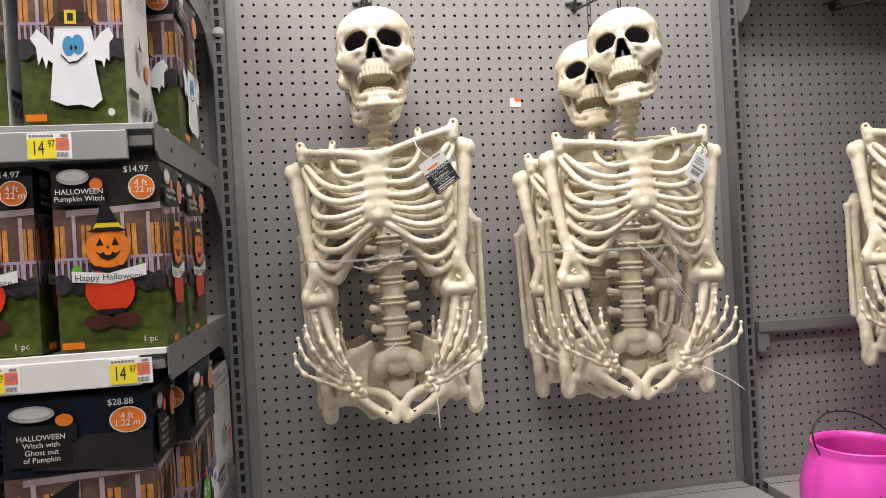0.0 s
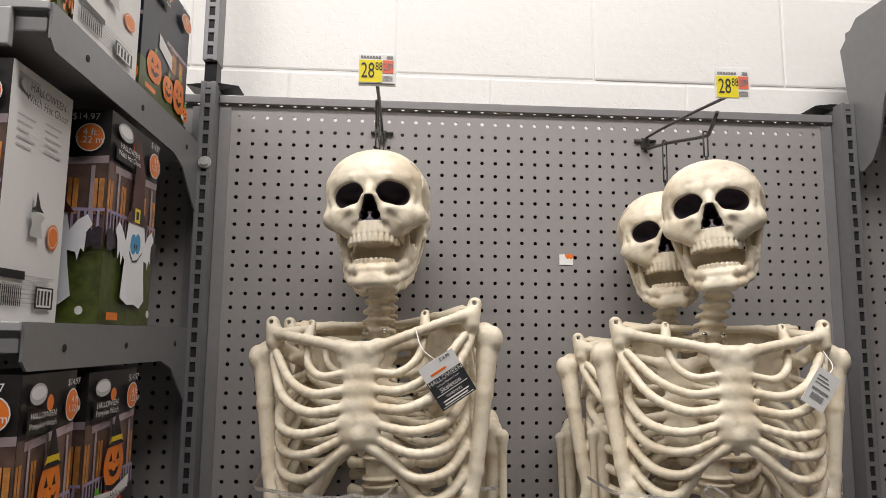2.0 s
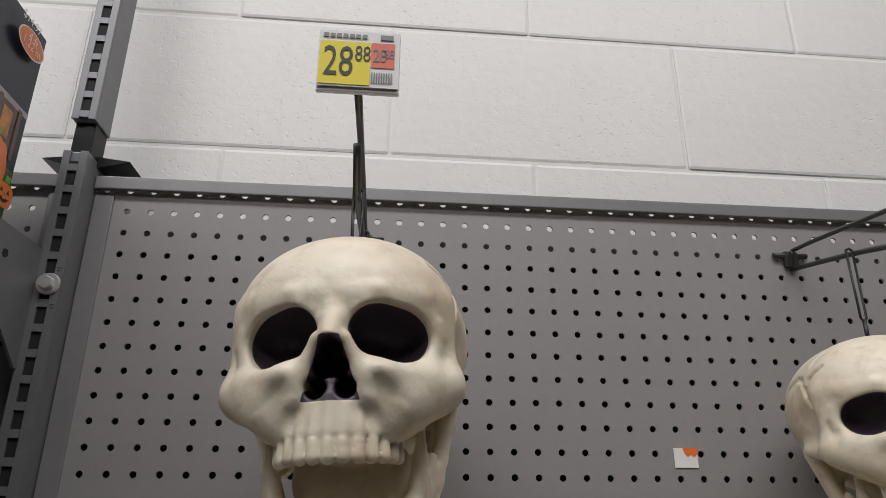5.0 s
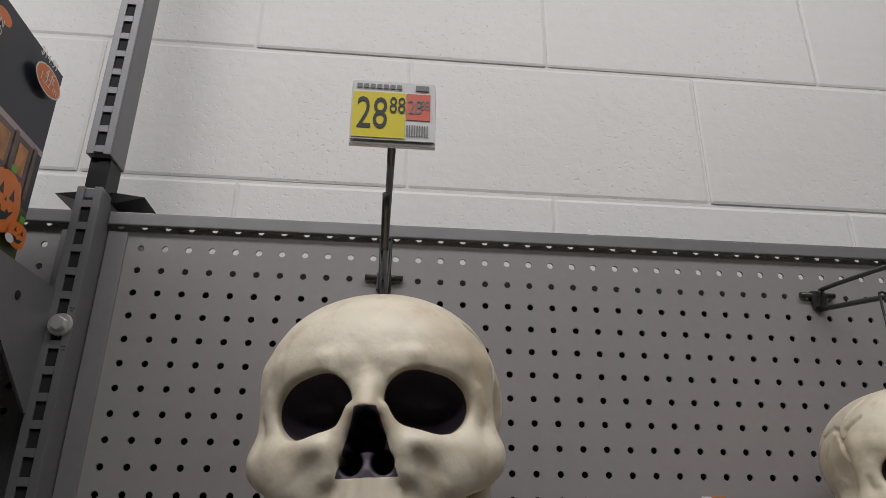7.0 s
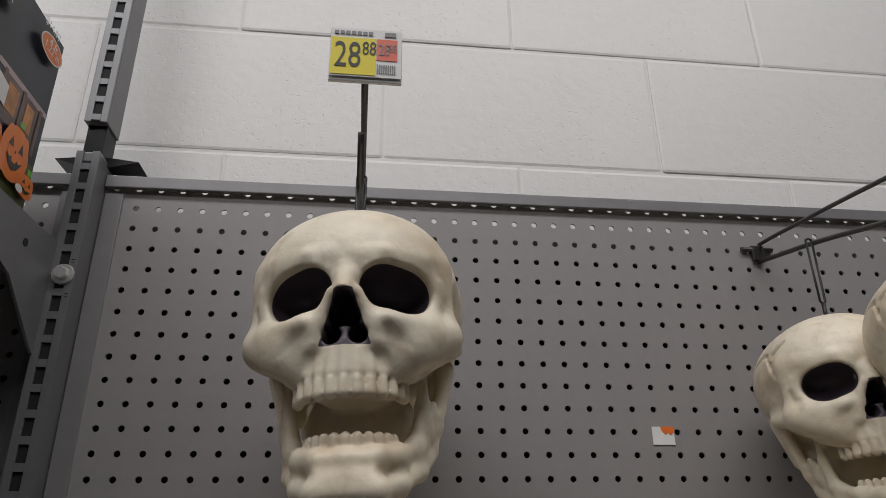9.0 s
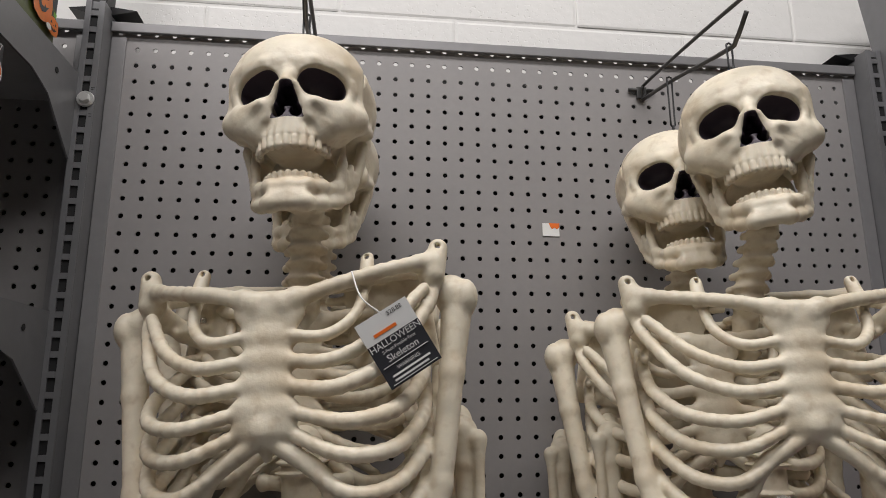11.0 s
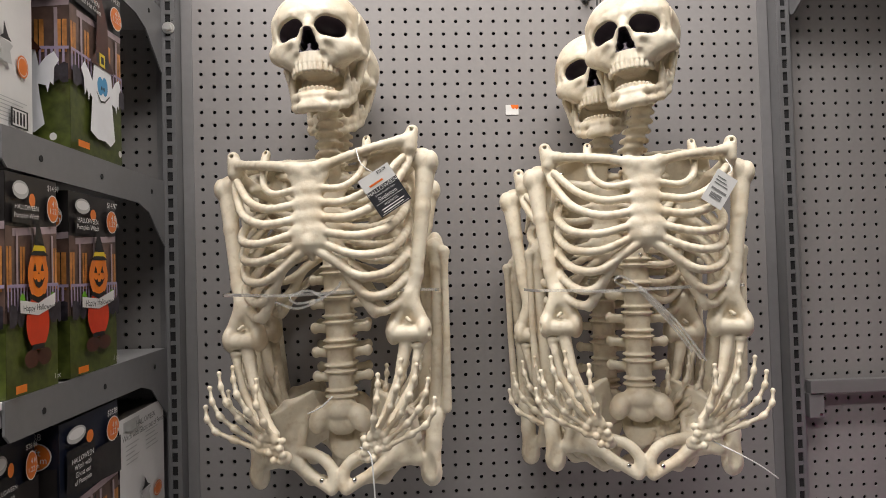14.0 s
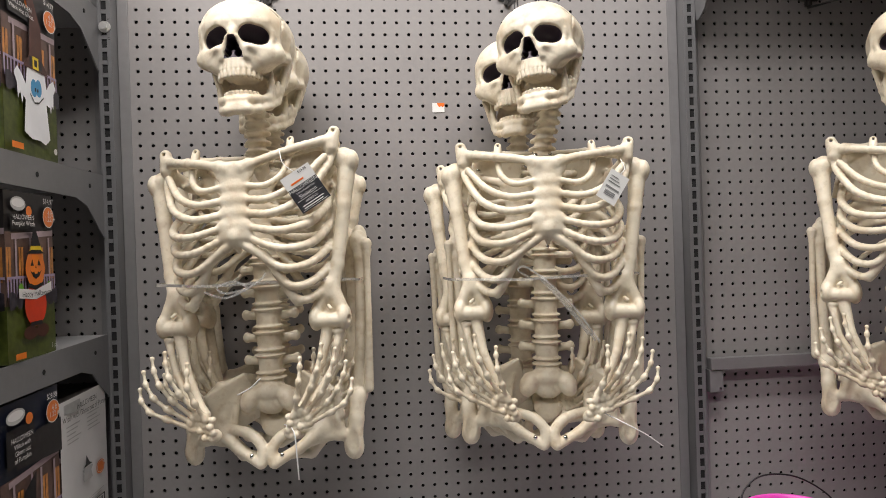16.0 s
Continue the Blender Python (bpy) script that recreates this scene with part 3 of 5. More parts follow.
    # ribs that go round: the front part, the height at the side and at the back
    for front, side, back in ((((0.024, -0.114, 0.400), (0.070, -0.119, 0.389), (0.108, -0.096, 0.394)), 0.412, 0.474),
                              (((0.020, -0.112, 0.384), (0.066, -0.118, 0.364), (0.106, -0.095, 0.365)), 0.383, 0.452),
                              (((0.040, -0.112, 0.353), (0.072, -0.113, 0.333), (0.106, -0.093, 0.336)), 0.356, 0.430),
                              (((0.056, -0.106, 0.329), (0.080, -0.105, 0.304), (0.106, -0.087, 0.306)), 0.326, 0.406),
                              (((0.070, -0.098, 0.304), (0.086, -0.096, 0.282), (0.104, -0.080, 0.281)), 0.299, 0.382)):
        path = spline([*front, (0.126, -0.054, side), (0.128, -0.012, side + 0.019), (0.115, 0.042, (side + back) / 2 + 0.015), (0.064, 0.068, back - 0.002), (0.018, 0.052, back)], 4)
        f.chain(path, [0.0056 + 0.0009 * math.sin(3.1 * k / len(path)) for k in range(len(path))], 0.003)
    for side, back in ((0.482, 0.516), (0.452, 0.496)):
        f.chain(spline([(0.128, -0.010, side), (0.112, 0.042, side + 0.012), (0.062, 0.066, back), (0.018, 0.052, back)], 4), [0.0048] * 13, 0.003)
    f.chain(spline([(0.104, 0.020, 0.286), (0.092, 0.048, 0.306), (0.055, 0.062, 0.338), (0.018, 0.046, 0.356)], 4), [0.0045] * 13, 0.003)
    f.chain(spline([(0.010, -0.112, 0.374), (0.030, -0.110, 0.361), (0.045, -0.108, 0.350), (0.058, -0.104, 0.328), (0.070, -0.098, 0.304), (0.086, -0.093, 0.276)], 4), [0.0066] * 21, 0.004)
    # shoulders
    f.chain(spline([(0.014, -0.104, 0.494), (0.05, -0.098, 0.504), (0.095, -0.075, 0.512), (0.138, -0.040, 0.520)], 4), [0.0105, 0.0085] + [0.0064] * 9 + [0.008, 0.0105], 0.005)
    f.chain([(0.140, -0.038, 0.508), (0.147, -0.030, 0.535)], [0.0135, 0.0098], 0.006)
    f.chain([(0.081, -0.070, 0.508), (0.080, -0.058, 0.531)], [0.0080, 0.0064], 0.005)
    f.cone((0.147, -0.06, 0.536), (0.147, 0.0, 0.536), 0.003, 0.003, 0.001, cut=True)
    f.cone((0.080, -0.09, 0.532), (0.080, -0.02, 0.532), 0.0026, 0.0026, 0.001, cut=True)
    # shoulder blades, thin sheets with a ledge along the top
    f.slab((0.088, 0.047, 0.478), (0.048, 0.0032, 0.056), (4, -8, -14), 0.003, 0.004)
    f.slab((0.080, 0.058, 0.418), (0.020, 0.0032, 0.040), (4, -22, -14), 0.003, 0.012)
    f.slab((0.078, 0.040, 0.531), (0.058, 0.0090, 0.0026), (12, -2, -14), 0.0024, 0.003)
    f.chain([(0.020, 0.046, 0.530), (0.080, 0.036, 0.530), (0.140, -0.004, 0.518)], [0.005, 0.006, 0.010], 0.005)
    f.chain([(0.142, -0.020, 0.500), (0.128, 0.012, 0.485), (0.110, 0.040, 0.47)], [0.012, 0.010, 0.007], 0.006)
    # upper arms
    f.egg((0.158, -0.016, 0.490), (0.018, 0.021, 0.020), k=0.004)
    f.egg((0.172, -0.024, 0.486), (0.0125, 0.014, 0.018), k=0.003)
    f.chain([(0.163, -0.020, 0.478), (0.156, -0.032, 0.42), (0.142, -0.048, 0.33), (0.131, -0.058, 0.285)], [0.0160, 0.0118, 0.0110, 0.0125], 0.005)
    f.cone((0.132, -0.058, 0.300), (0.149, -0.062, 0.258), 0.011, 0.011, 0.006)
    f.cone((0.128, -0.058, 0.300), (0.108, -0.062, 0.258), 0.011, 0.011, 0.006)
    # elbow: two cheeks, a roller between them, a hole with the hinge above it
    f.egg((0.1055, -0.064, 0.246), (0.0115, 0.019, 0.0200), k=0.004)
    f.egg((0.1515, -0.064, 0.246), (0.0120, 0.019, 0.0200), k=0.004)
    f.slab((0.1285, -0.060, 0.262), (0.0200, 0.0050, 0.0220), (0, 0, 0), 0.003, 0.003)
    f.egg((0.1285, -0.086, 0.264), (0.0098, 0.024, 0.0075), k=0.002, cut=True)
    f.cone((0.110, -0.070, 0.243), (0.147, -0.070, 0.243), 0.0118, 0.0118, 0.0015)
    f.cone((0.1265, -0.094, 0.262), (0.1265, -0.084, 0.232), 0.0016, 0.0016, 0.001, cut=True)
    f.cone((0.1285, -0.070, 0.266), (0.1330, -0.074, 0.262), 0.0032, 0.0032, 0.001)
    f.egg((0.162, -0.072, 0.244), (0.0035, 0.006, 0.006), k=0.001, cut=True)
    # forearms
    f.chain([(0.124, -0.066, 0.228), (0.112, -0.078, 0.176), (0.088, -0.090, 0.120), (0.079, -0.094, 0.104)], [0.0105, 0.0072, 0.0070, 0.0100], 0.003)
    f.chain([(0.143, -0.066, 0.222), (0.139, -0.072, 0.204), (0.131, -0.074, 0.168), (0.101, -0.086, 0.116)], [0.0085, 0.0056, 0.0056, 0.0085], 0.0025)
    f.egg((0.142, -0.068, 0.224), (0.0095, 0.0085, 0.0055), k=0.002)
    # wrists and fingers
    for i in range(14):
        x, z = 0.062 + 0.0098 * (i % 4) + 0.003 * (i // 4 % 2), 0.098 - 0.0098 * (i // 4) + 0.0022 * (i % 4)
        f.egg((x, -0.104 - 0.0018 * (i * 5 % 3), z), (0.0062, 0.0066, 0.0056 + 0.0006 * (i % 3)), (0, 35 * i, 0), k=0.0014)
    f.egg((0.060, -0.098, 0.072), (0.0090, 0.0085, 0.0105), (0, 30, 0), k=0.003)
    rays = [((0.097, 0.058), (0.142, 0.080), (0.170, 0.096), (0.184, 0.118), (0.187, 0.140)),
            ((0.097, 0.068), (0.138, 0.098), (0.160, 0.122), (0.173, 0.148), (0.178, 0.172)),
            ((0.092, 0.076), (0.128, 0.115), (0.146, 0.145), (0.156, 0.172), (0.160, 0.196)),
            ((0.084, 0.082), (0.112, 0.126), (0.126, 0.158), (0.133, 0.184), (0.135, 0.205)),
            ((0.074, 0.078), (0.084, 0.108), (0.092, 0.140), (0.094, 0.166), (0.094, 0.182))]
    for i, ray in enumerate(rays):
        ys = (-0.106, -0.112 - 0.002 * i, -0.120 - 0.002 * i, -0.122, -0.118)
        pts = [(0.07 + (p[0] - 0.07) * 0.86, y, 0.087 + (p[1] - 0.06) * 0.86) for p, y in zip(ray, ys)]
        for k in range(4):
            a, b = Vector(pts[k]), Vector(pts[k + 1])
            r = (0.0050, 0.0046, 0.0040, 0.0034)[k]
            f.egg(tuple(a + (b - a) * 0.08), (r * 1.36,) * 3, k=0.0015)
            f.cone(tuple(a), tuple(b), r * 0.84, r * 0.68, 0.0015)
            f.egg(tuple(a + (b - a) * 0.93), (r * 1.15,) * 3, k=0.0015)
    # folded legs
    f.chain([(0.100, 0.030, 0.065), (0.126, 0.052, 0.075), (0.127, 0.062, 0.13), (0.140, 0.068, 0.25), (0.145, 0.066, 0.355)], [0.017, 0.014, 0.0125, 0.0115, 0.016], 0.006)
    f.egg((0.135, 0.062, 0.374), (0.014, 0.019, 0.019), k=0.006)
    f.egg((0.159, 0.062, 0.374), (0.013, 0.019, 0.019), k=0.006)
    f.chain([(0.161, 0.040, 0.368), (0.163, 0.036, 0.34), (0.157, 0.034, 0.22), (0.149, 0.032, 0.115)], [0.016, 0.0105, 0.0092, 0.0125], 0.005)
    f.chain([(0.177, 0.030, 0.362), (0.177, 0.028, 0.345), (0.174, 0.024, 0.23), (0.167, 0.022, 0.112)], [0.0098, 0.0058, 0.0055, 0.0085], 0.003)
    f.egg((0.146, 0.024, 0.100), (0.018, 0.016, 0.015), k=0.004)
    f.chain([(0.146, 0.018, 0.092), (0.145, 0.004, 0.062), (0.141, -0.006, 0.024)], [0.0140, 0.0125, 0.0150], 0.006)
    f.egg((0.141, -0.008, 0.018), (0.0170, 0.008, 0.021), k=0.006)
    f.egg((0.142, -0.021, 0.032), (0.0105, 0.010, 0.027), k=0.004, cut=True)
    return f


def skeleton_mesh():
    verts, quads, dark = [], [], []
    base = 0
    for f in (body_field(), skull_field()):
        v, q = f.surface()
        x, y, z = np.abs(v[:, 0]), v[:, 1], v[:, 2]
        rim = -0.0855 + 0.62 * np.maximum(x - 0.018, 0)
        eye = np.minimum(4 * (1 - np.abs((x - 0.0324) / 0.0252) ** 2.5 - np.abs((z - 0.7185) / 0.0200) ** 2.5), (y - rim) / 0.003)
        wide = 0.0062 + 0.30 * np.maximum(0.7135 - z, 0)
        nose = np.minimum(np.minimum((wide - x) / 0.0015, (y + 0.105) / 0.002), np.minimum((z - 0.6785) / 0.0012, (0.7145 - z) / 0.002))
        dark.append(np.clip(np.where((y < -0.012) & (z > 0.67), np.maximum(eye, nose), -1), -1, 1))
        verts.append(v)
        quads.append(q + base)
        base += len(v)
    body = len(verts[0])
    verts, quads, dark = np.concatenate(verts), np.concatenate(quads), np.concatenate(dark)
    me = bpy.data.meshes.new("skeleton")
    me.vertices.add(len(verts))
    me.vertices.foreach_set("co", verts.astype(np.float32).ravel())
    me.loops.add(4 * len(quads))
    me.loops.foreach_set("vertex_index", quads.astype(np.int32).ravel())
    me.polygons.add(len(quads))
    me.polygons.foreach_set("loop_start", np.arange(0, 4 * len(quads), 4, dtype=np.int32))
    me.polygons.foreach_set("use_smooth", np.ones(len(quads), bool))
    me.materials.append(BONE)
    me.update(calc_edges=True)
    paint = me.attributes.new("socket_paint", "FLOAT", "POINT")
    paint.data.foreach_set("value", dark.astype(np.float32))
    return me, body


BONES, BODY = skeleton_mesh()



SKULL_MIDDLE = Vector((0, 0, 0.70))


def posed(place, head, rise):
    """The mesh for one skeleton that hangs at place: the head set in its own pose in the world, the neck bent to it, one shoulder pulled up."""
    me = BONES.copy()
    co = np.empty(3 * len(me.vertices), np.float32)
    me.vertices.foreach_get("co", co)
    co = co.reshape(-1, 3)
    u = np.clip((co[:BODY, 0] - 0.015) / 0.13, 0, 1)
    v = np.clip((co[:BODY, 2] - 0.34) / 0.14, 0, 1)
    co[:BODY, 2] += rise * u * u * (3 - 2 * u) * v * v * (3 - 2 * v) * (co[:BODY, 2] < 0.56)
    m = np.array(place.inverted() @ head @ Matrix.Scale(0.94, 4) @ Matrix.Translation(-SKULL_MIDDLE))
    co[BODY:] = co[BODY:] @ m[:3, :3].T + m[:3, 3]
    shift = m[:3, :3] @ np.array((0, 0.012, 0.61)) + m[:3, 3] - np.array((0, 0.006, 0.61))
    w = np.clip((co[:BODY, 2] - 0.525) / 0.085, 0, 1) * (np.abs(co[:BODY, 0]) < 0.04) * (np.abs(co[:BODY, 1] - 0.01) < 0.035)
    w = w * w * (3 - 2 * w)
    for axis in (0, 1):
        co[:BODY, axis] += w * shift[axis]
    me.vertices.foreach_set("co", co.ravel())
    me.update()
    return me


def hang_skeleton(place, head, label, rise=0.0):
    ob = tagged(new("plastic_skeleton", posed(place, head, rise)), label, "skeleton", "hanging skeletons")
    ob.matrix_world = place
    return ob


front_left = hang_skeleton(pose(0.341, -0.247, 1.164, 0, -2.0, -10.6), pose(0.324, -0.278, 1.8470, 0, -2.7, -7), "cream plastic toy skeleton, arms folded, hanging with a black tag", 0.018)
hang_skeleton(pose(0.328, -0.112, 1.160, 0, 0, -4), pose(0.330, -0.115, 1.846, 0, 0, -10), "cream plastic toy skeleton hanging behind another on one hook")
front_right = hang_skeleton(pose(0.827, -0.240, 1.163, 0, 0.4, -11), pose(0.830, -0.265, 1.851, 0, -5, -29), "cream plastic toy skeleton, arms folded, hanging with a white tag")
hang_skeleton(pose(0.808, -0.115, 1.140, 0, 0, -12), pose(0.808, -0.118, 1.834, 0, -4, -18), "cream plastic toy skeleton hanging behind the white-tagged one")
hang_skeleton(pose(1.528, -0.268, 1.163, 0, 2, -34), pose(1.524, -0.288, 1.850, 0, 0, -40), "cream plastic toy skeleton hanging in the next bay")

# bright screw heads that hold the plastic parts together
bm = bmesh.new()
bmesh.ops.create_uvsphere(bm, u_segments=12, v_segments=8, radius=0.0042)
head = mesh_object("screw", bm, CHROME, smooth=True)
tagged(head, "bright steel screw head in a plastic bone", "screw", "screw heads")
seats = [(0.013, -0.009, 0.520), (-0.013, -0.009, 0.520), (0.026, -0.042, 0.020), (-0.026, -0.042, 0.020), (0.004, -0.0165, 0.356), (-0.118, 0.034, 0.500)]
spots = [skeleton.matrix_world @ Vector(p) for skeleton in (front_left, front_right) for p in seats]
head.location = spots[0]
for p in spots[1:]:
    copy_thing(head, Matrix.Translation(p))


# ---- left bay: shelves and boxed goods ----
ART = {
    "lawn": material("print_lawn", (0.075, 0.095, 0.018), 0.35, 0, 90, 0.35, 14, 0.35),
    "dusk": material("print_dusk", (0.022, 0.019, 0.019), 0.35, 0, 60, 0.2, 12, 0.3),
    "navy": material("print_navy", (0.008, 0.011, 0.024), 0.35, 0, 60, 0.2, 12, 0.3),
    "porch": material("print_porch", (0.13, 0.08, 0.065), 0.35, 0, 70, 0.25, 16, 0.45),
    "post": material("print_post", (0.40, 0.31, 0.33), 0.35, 0, 70, 0.1, 16, 0.2),
    "rail": material("print_rail", (0.36, 0.29, 0.42), 0.35, 0, 70, 0.1, 16, 0.2),
    "hedge": material("print_hedge", (0.035, 0.03, 0.04), 0.35, 0, 120, 0.5, 30, 0.5),
    "lamp": material("print_window", (0.55, 0.23, 0.06), 0.35, 0, 90, 0.3, 30, 0.4),
    "white": material("print_white", (0.78, 0.79, 0.82), 0.35, 0, 60, 0.02, 18, 0.08),
    "paper": material("print_paper", (0.68, 0.67, 0.66), 0.4, 0, 60, 0.02, 8, 0.05),
    "grey": material("print_grey", (0.45, 0.45, 0.44), 0.4, 0, 60, 0.1, 8, 0.1),
    "blue": material("print_blue", (0.06, 0.28, 0.52), 0.35),
    "black": material("print_black", (0.012, 0.011, 0.012), 0.35),
    "orange": material("print_orange", (0.78, 0.20, 0.015), 0.35, 0, 60, 0.05, 25, 0.12),
    "badge": material("print_badge", (0.72, 0.19, 0.03), 0.35, 0, 60, 0.05, 25, 0.08),
    "red": material("print_red", (0.62, 0.045, 0.012), 0.35, 0, 60, 0.08, 22, 0.2),
    "brown": material("print_brown", (0.07, 0.022, 0.014), 0.35, 0, 60, 0.2, 22, 0.3),
    "yellow": material("print_yellow", (0.70, 0.52, 0.02), 0.35),
    "green": material("print_green", (0.14, 0.42, 0.02), 0.35, 0, 60, 0.1, 22, 0.2),
    "purple": material("print_purple", (0.10, 0.03, 0.16), 0.35),
    "card": material("box_card", (0.05, 0.045, 0.04), 0.45, 0, 60, 0.1, 10, 0.2),
}
INKS = list(ART)


class Print:
    """Flat printing on one face of a box, in the face's own u and v."""

    def __init__(self, w, h):
        self.bm, self.w, self.h, self.layer = bmesh.new(), w, h, 1

    def shape(self, ink, points, layer=None):
        self.layer += 1
        z = 0.00012 * self.layer
        f = self.bm.faces.new([self.bm.verts.new((min(max(u, 0.0), 1.0) * self.w, min(max(v, 0.0), 1.0) * self.h, z)) for u, v in points])
        f.material_index = INKS.index(ink)

    def rect(self, ink, u0, v0, u1, v1):
        self.shape(ink, [(u0, v0), (u1, v0), (u1, v1), (u0, v1)])

    def disc(self, ink, u, v, ru, rv, n=18, a0=0.0):
        self.shape(ink, [(u + ru * math.cos(a0 + 2 * math.pi * k / n), v + rv * math.sin(a0 + 2 * math.pi * k / n)) for k in range(n)])

    def row(self, ink, u0, u1, v0, v1, n, fill):
        step = (u1 - u0) / n
        for k in range(n):
            self.rect(ink, u0 + k * step, v0, u0 + (k + fill) * step, v1)


def porch(p, top, sky, lawn):
    """House front at dusk above a lawn."""
    p.rect("lawn", 0, 0, 1, lawn)
    p.rect("porch", 0, lawn, 1, top)
    p.rect(sky, 0, top, 1, 1)
    p.shape("post", [(0.12, top - 0.01), (1, top + 0.02), (1, top - 0.015), (0.12, top - 0.045)])
    for u in (0.06, 0.30, 0.72, 0.94):
        p.rect("lamp", u - 0.05, lawn + 0.14, u + 0.04, top - 0.09)
        p.rect("dusk", u - 0.015, lawn + 0.14, u - 0.005, top - 0.09)
    for u in (0.17, 0.46, 0.62, 0.86):
        p.rect("post", u, lawn + 0.05, u + 0.035, top - 0.03)
    p.rect("rail", 0, lawn + 0.155, 1, lawn + 0.17)
    p.row("rail", 0, 1, lawn + 0.05, lawn + 0.16, 18, 0.4)
    for u, r in ((0.05, 0.1), (0.2, 0.07), (0.36, 0.09), (0.68, 0.08), (0.84, 0.1), (0.97, 0.08)):
        p.disc("hedge", u, lawn + 0.03, r, 0.055, 9, u)


def ghost(p, u, v, s, hat=True):
    body = [(-0.30, 0.0), (-0.12, -0.035), (0.06, -0.03), (0.20, -0.05), (0.32, -0.005), (0.27, 0.14), (0.25, 0.22), (0.34, 0.21), (0.36, 0.17), (0.39, 0.23), (0.43, 0.21), (0.44, 0.31), (0.50, 0.35),
            (0.44, 0.40), (0.34, 0.37), (0.26, 0.32), (0.22, 0.41), (-0.20, 0.41), (-0.24, 0.30), (-0.32, 0.35), (-0.42, 0.39), (-0.50, 0.34), (-0.44, 0.29), (-0.42, 0.19), (-0.37, 0.24), (-0.33, 0.17), (-0.30, 0.22), (-0.25, 0.20)]
    p.shape("white", [(u + s * a, v + s * b * 1.15) for a, b in body])
    p.disc("blue", u - 0.05 * s, v + 0.34 * s, 0.075 * s, 0.065 * s)
    p.disc("blue", u + 0.06 * s, v + 0.35 * s, 0.075 * s, 0.065 * s)
    for d in (-0.02, 0.035):
        p.disc("black", u + d * s, v + 0.33 * s, 0.018 * s, 0.016 * s, 8)
    for a, b in (((-0.15, 0.28), (-0.05, 0.225)), ((-0.05, 0.225), (0.05, 0.235)), ((0.05, 0.235), (0.17, 0.29))):
        p.shape("black", [(u + a[0] * s, v + a[1] * s), (u + b[0] * s, v + b[1] * s), (u + b[0] * s, v + (b[1] + 0.012) * s), (u + a[0] * s, v + (a[1] + 0.012) * s)])
    if hat:
        p.shape("brown", [(u + s * a, v + s * b) for a, b in ((-0.30, 0.47), (0.30, 0.47), (0.16, 0.56), (0.14, 0.80), (-0.02, 0.98), (-0.26, 1.05), (-0.12, 0.86), (-0.16, 0.56))])
        p.rect("black", u - 0.15 * s, v + 0.49 * s, u + 0.15 * s, v + 0.56 * s)
        p.rect("yellow", u - 0.08 * s, v + 0.48 * s, u + 0.06 * s, v + 0.57 * s)
        p.rect("black", u - 0.045 * s, v + 0.50 * s, u + 0.025 * s, v + 0.55 * s)


def pumpkin_face(p, u, v, ru, rv):
    p.disc("orange", u, v, ru, rv, 24)
    p.disc("badge", u - 0.55 * ru, v, 0.36 * ru, 0.9 * rv, 16)
    p.disc("badge", u + 0.55 * ru, v, 0.36 * ru, 0.9 * rv, 16)
    p.disc("orange", u, v, 0.5 * ru, 0.97 * rv, 16)
    for s in (-1, 1):
        p.shape("black", [(u + s * 0.18 * ru, v + 0.15 * rv), (u + s * 0.52 * ru, v + 0.15 * rv), (u + s * 0.34 * ru, v + 0.55 * rv)][::s])
    p.shape("black", [(u - 0.07 * ru, v + 0.02 * rv), (u + 0.07 * ru, v + 0.02 * rv), (u, v + 0.16 * rv)])
    p.shape("black", [(u + a * ru, v + b * rv) for a, b in ((-0.6, -0.12), (-0.3, -0.5), (0, -0.62), (0.3, -0.5), (0.6, -0.12), (0.34, -0.26), (0.2, -0.18), (0.12, -0.34), (-0.12, -0.34), (-0.2, -0.18), (-0.34, -0.26))])


def witch_pumpkin(q, u, v, s):
    class Wide:
        """Prints wider than high."""
        shape = staticmethod(lambda ink, pts: q.shape(ink, [(u + (a - u) * 1.3, b) for a, b in pts]))
        rect = staticmethod(lambda ink, u0, v0, u1, v1: q.rect(ink, u + (u0 - u) * 1.3, v0, u + (u1 - u) * 1.3, v1))
        disc = staticmethod(lambda ink, a, b, ru, rv, n=18, a0=0.0: q.disc(ink, u + (a - u) * 1.3, b, ru * 1.3, rv, n, a0))

    p = Wide
    p.disc("brown", u - 0.15 * s, v + 0.06 * s, 0.17 * s, 0.065 * s)
    p.disc("brown", u + 0.16 * s, v + 0.06 * s, 0.17 * s, 0.065 * s)
    p.disc("red", u, v + 0.32 * s, 0.28 * s, 0.205 * s, 24)
    p.rect("black", u - 0.15 * s, v + 0.12 * s, u + 0.15 * s, v + 0.16 * s)
    for d in (-0.36, 0.36):
        p.disc("green", u + d * s, v + 0.49 * s, 0.06 * s, 0.05 * s, 7)
    p.shape("black", [(u + a * s, v + b * s) for a, b in ((-0.2, 0.50), (0, 0.46), (0.2, 0.50), (0.2, 0.56), (-0.2, 0.56))])
    p.shape("paper", [(u + a * s, v + b * s) for a, b in ((-0.42, 0.40), (0, 0.37), (0.42, 0.43), (0.42, 0.53), (0, 0.46), (-0.42, 0.49))])
    pumpkin_face(p, u, v + 0.67 * s, 0.25 * s, 0.165 * s)
    p.shape("yellow", [(u + a * s, v + b * s) for a, b in ((-0.16, 0.83), (0.18, 0.83), (0.13, 0.89), (-0.11, 0.89))])
    p.shape("black", [(u + a * s, v + b * s) for a, b in ((-0.24, 0.81), (0.24, 0.81), (0.13, 0.845), (-0.12, 0.845))])
    p.shape("black", [(u + a * s, v + b * s) for a, b in ((-0.11, 0.885), (0.13, 0.885), (-0.03, 1.12))])


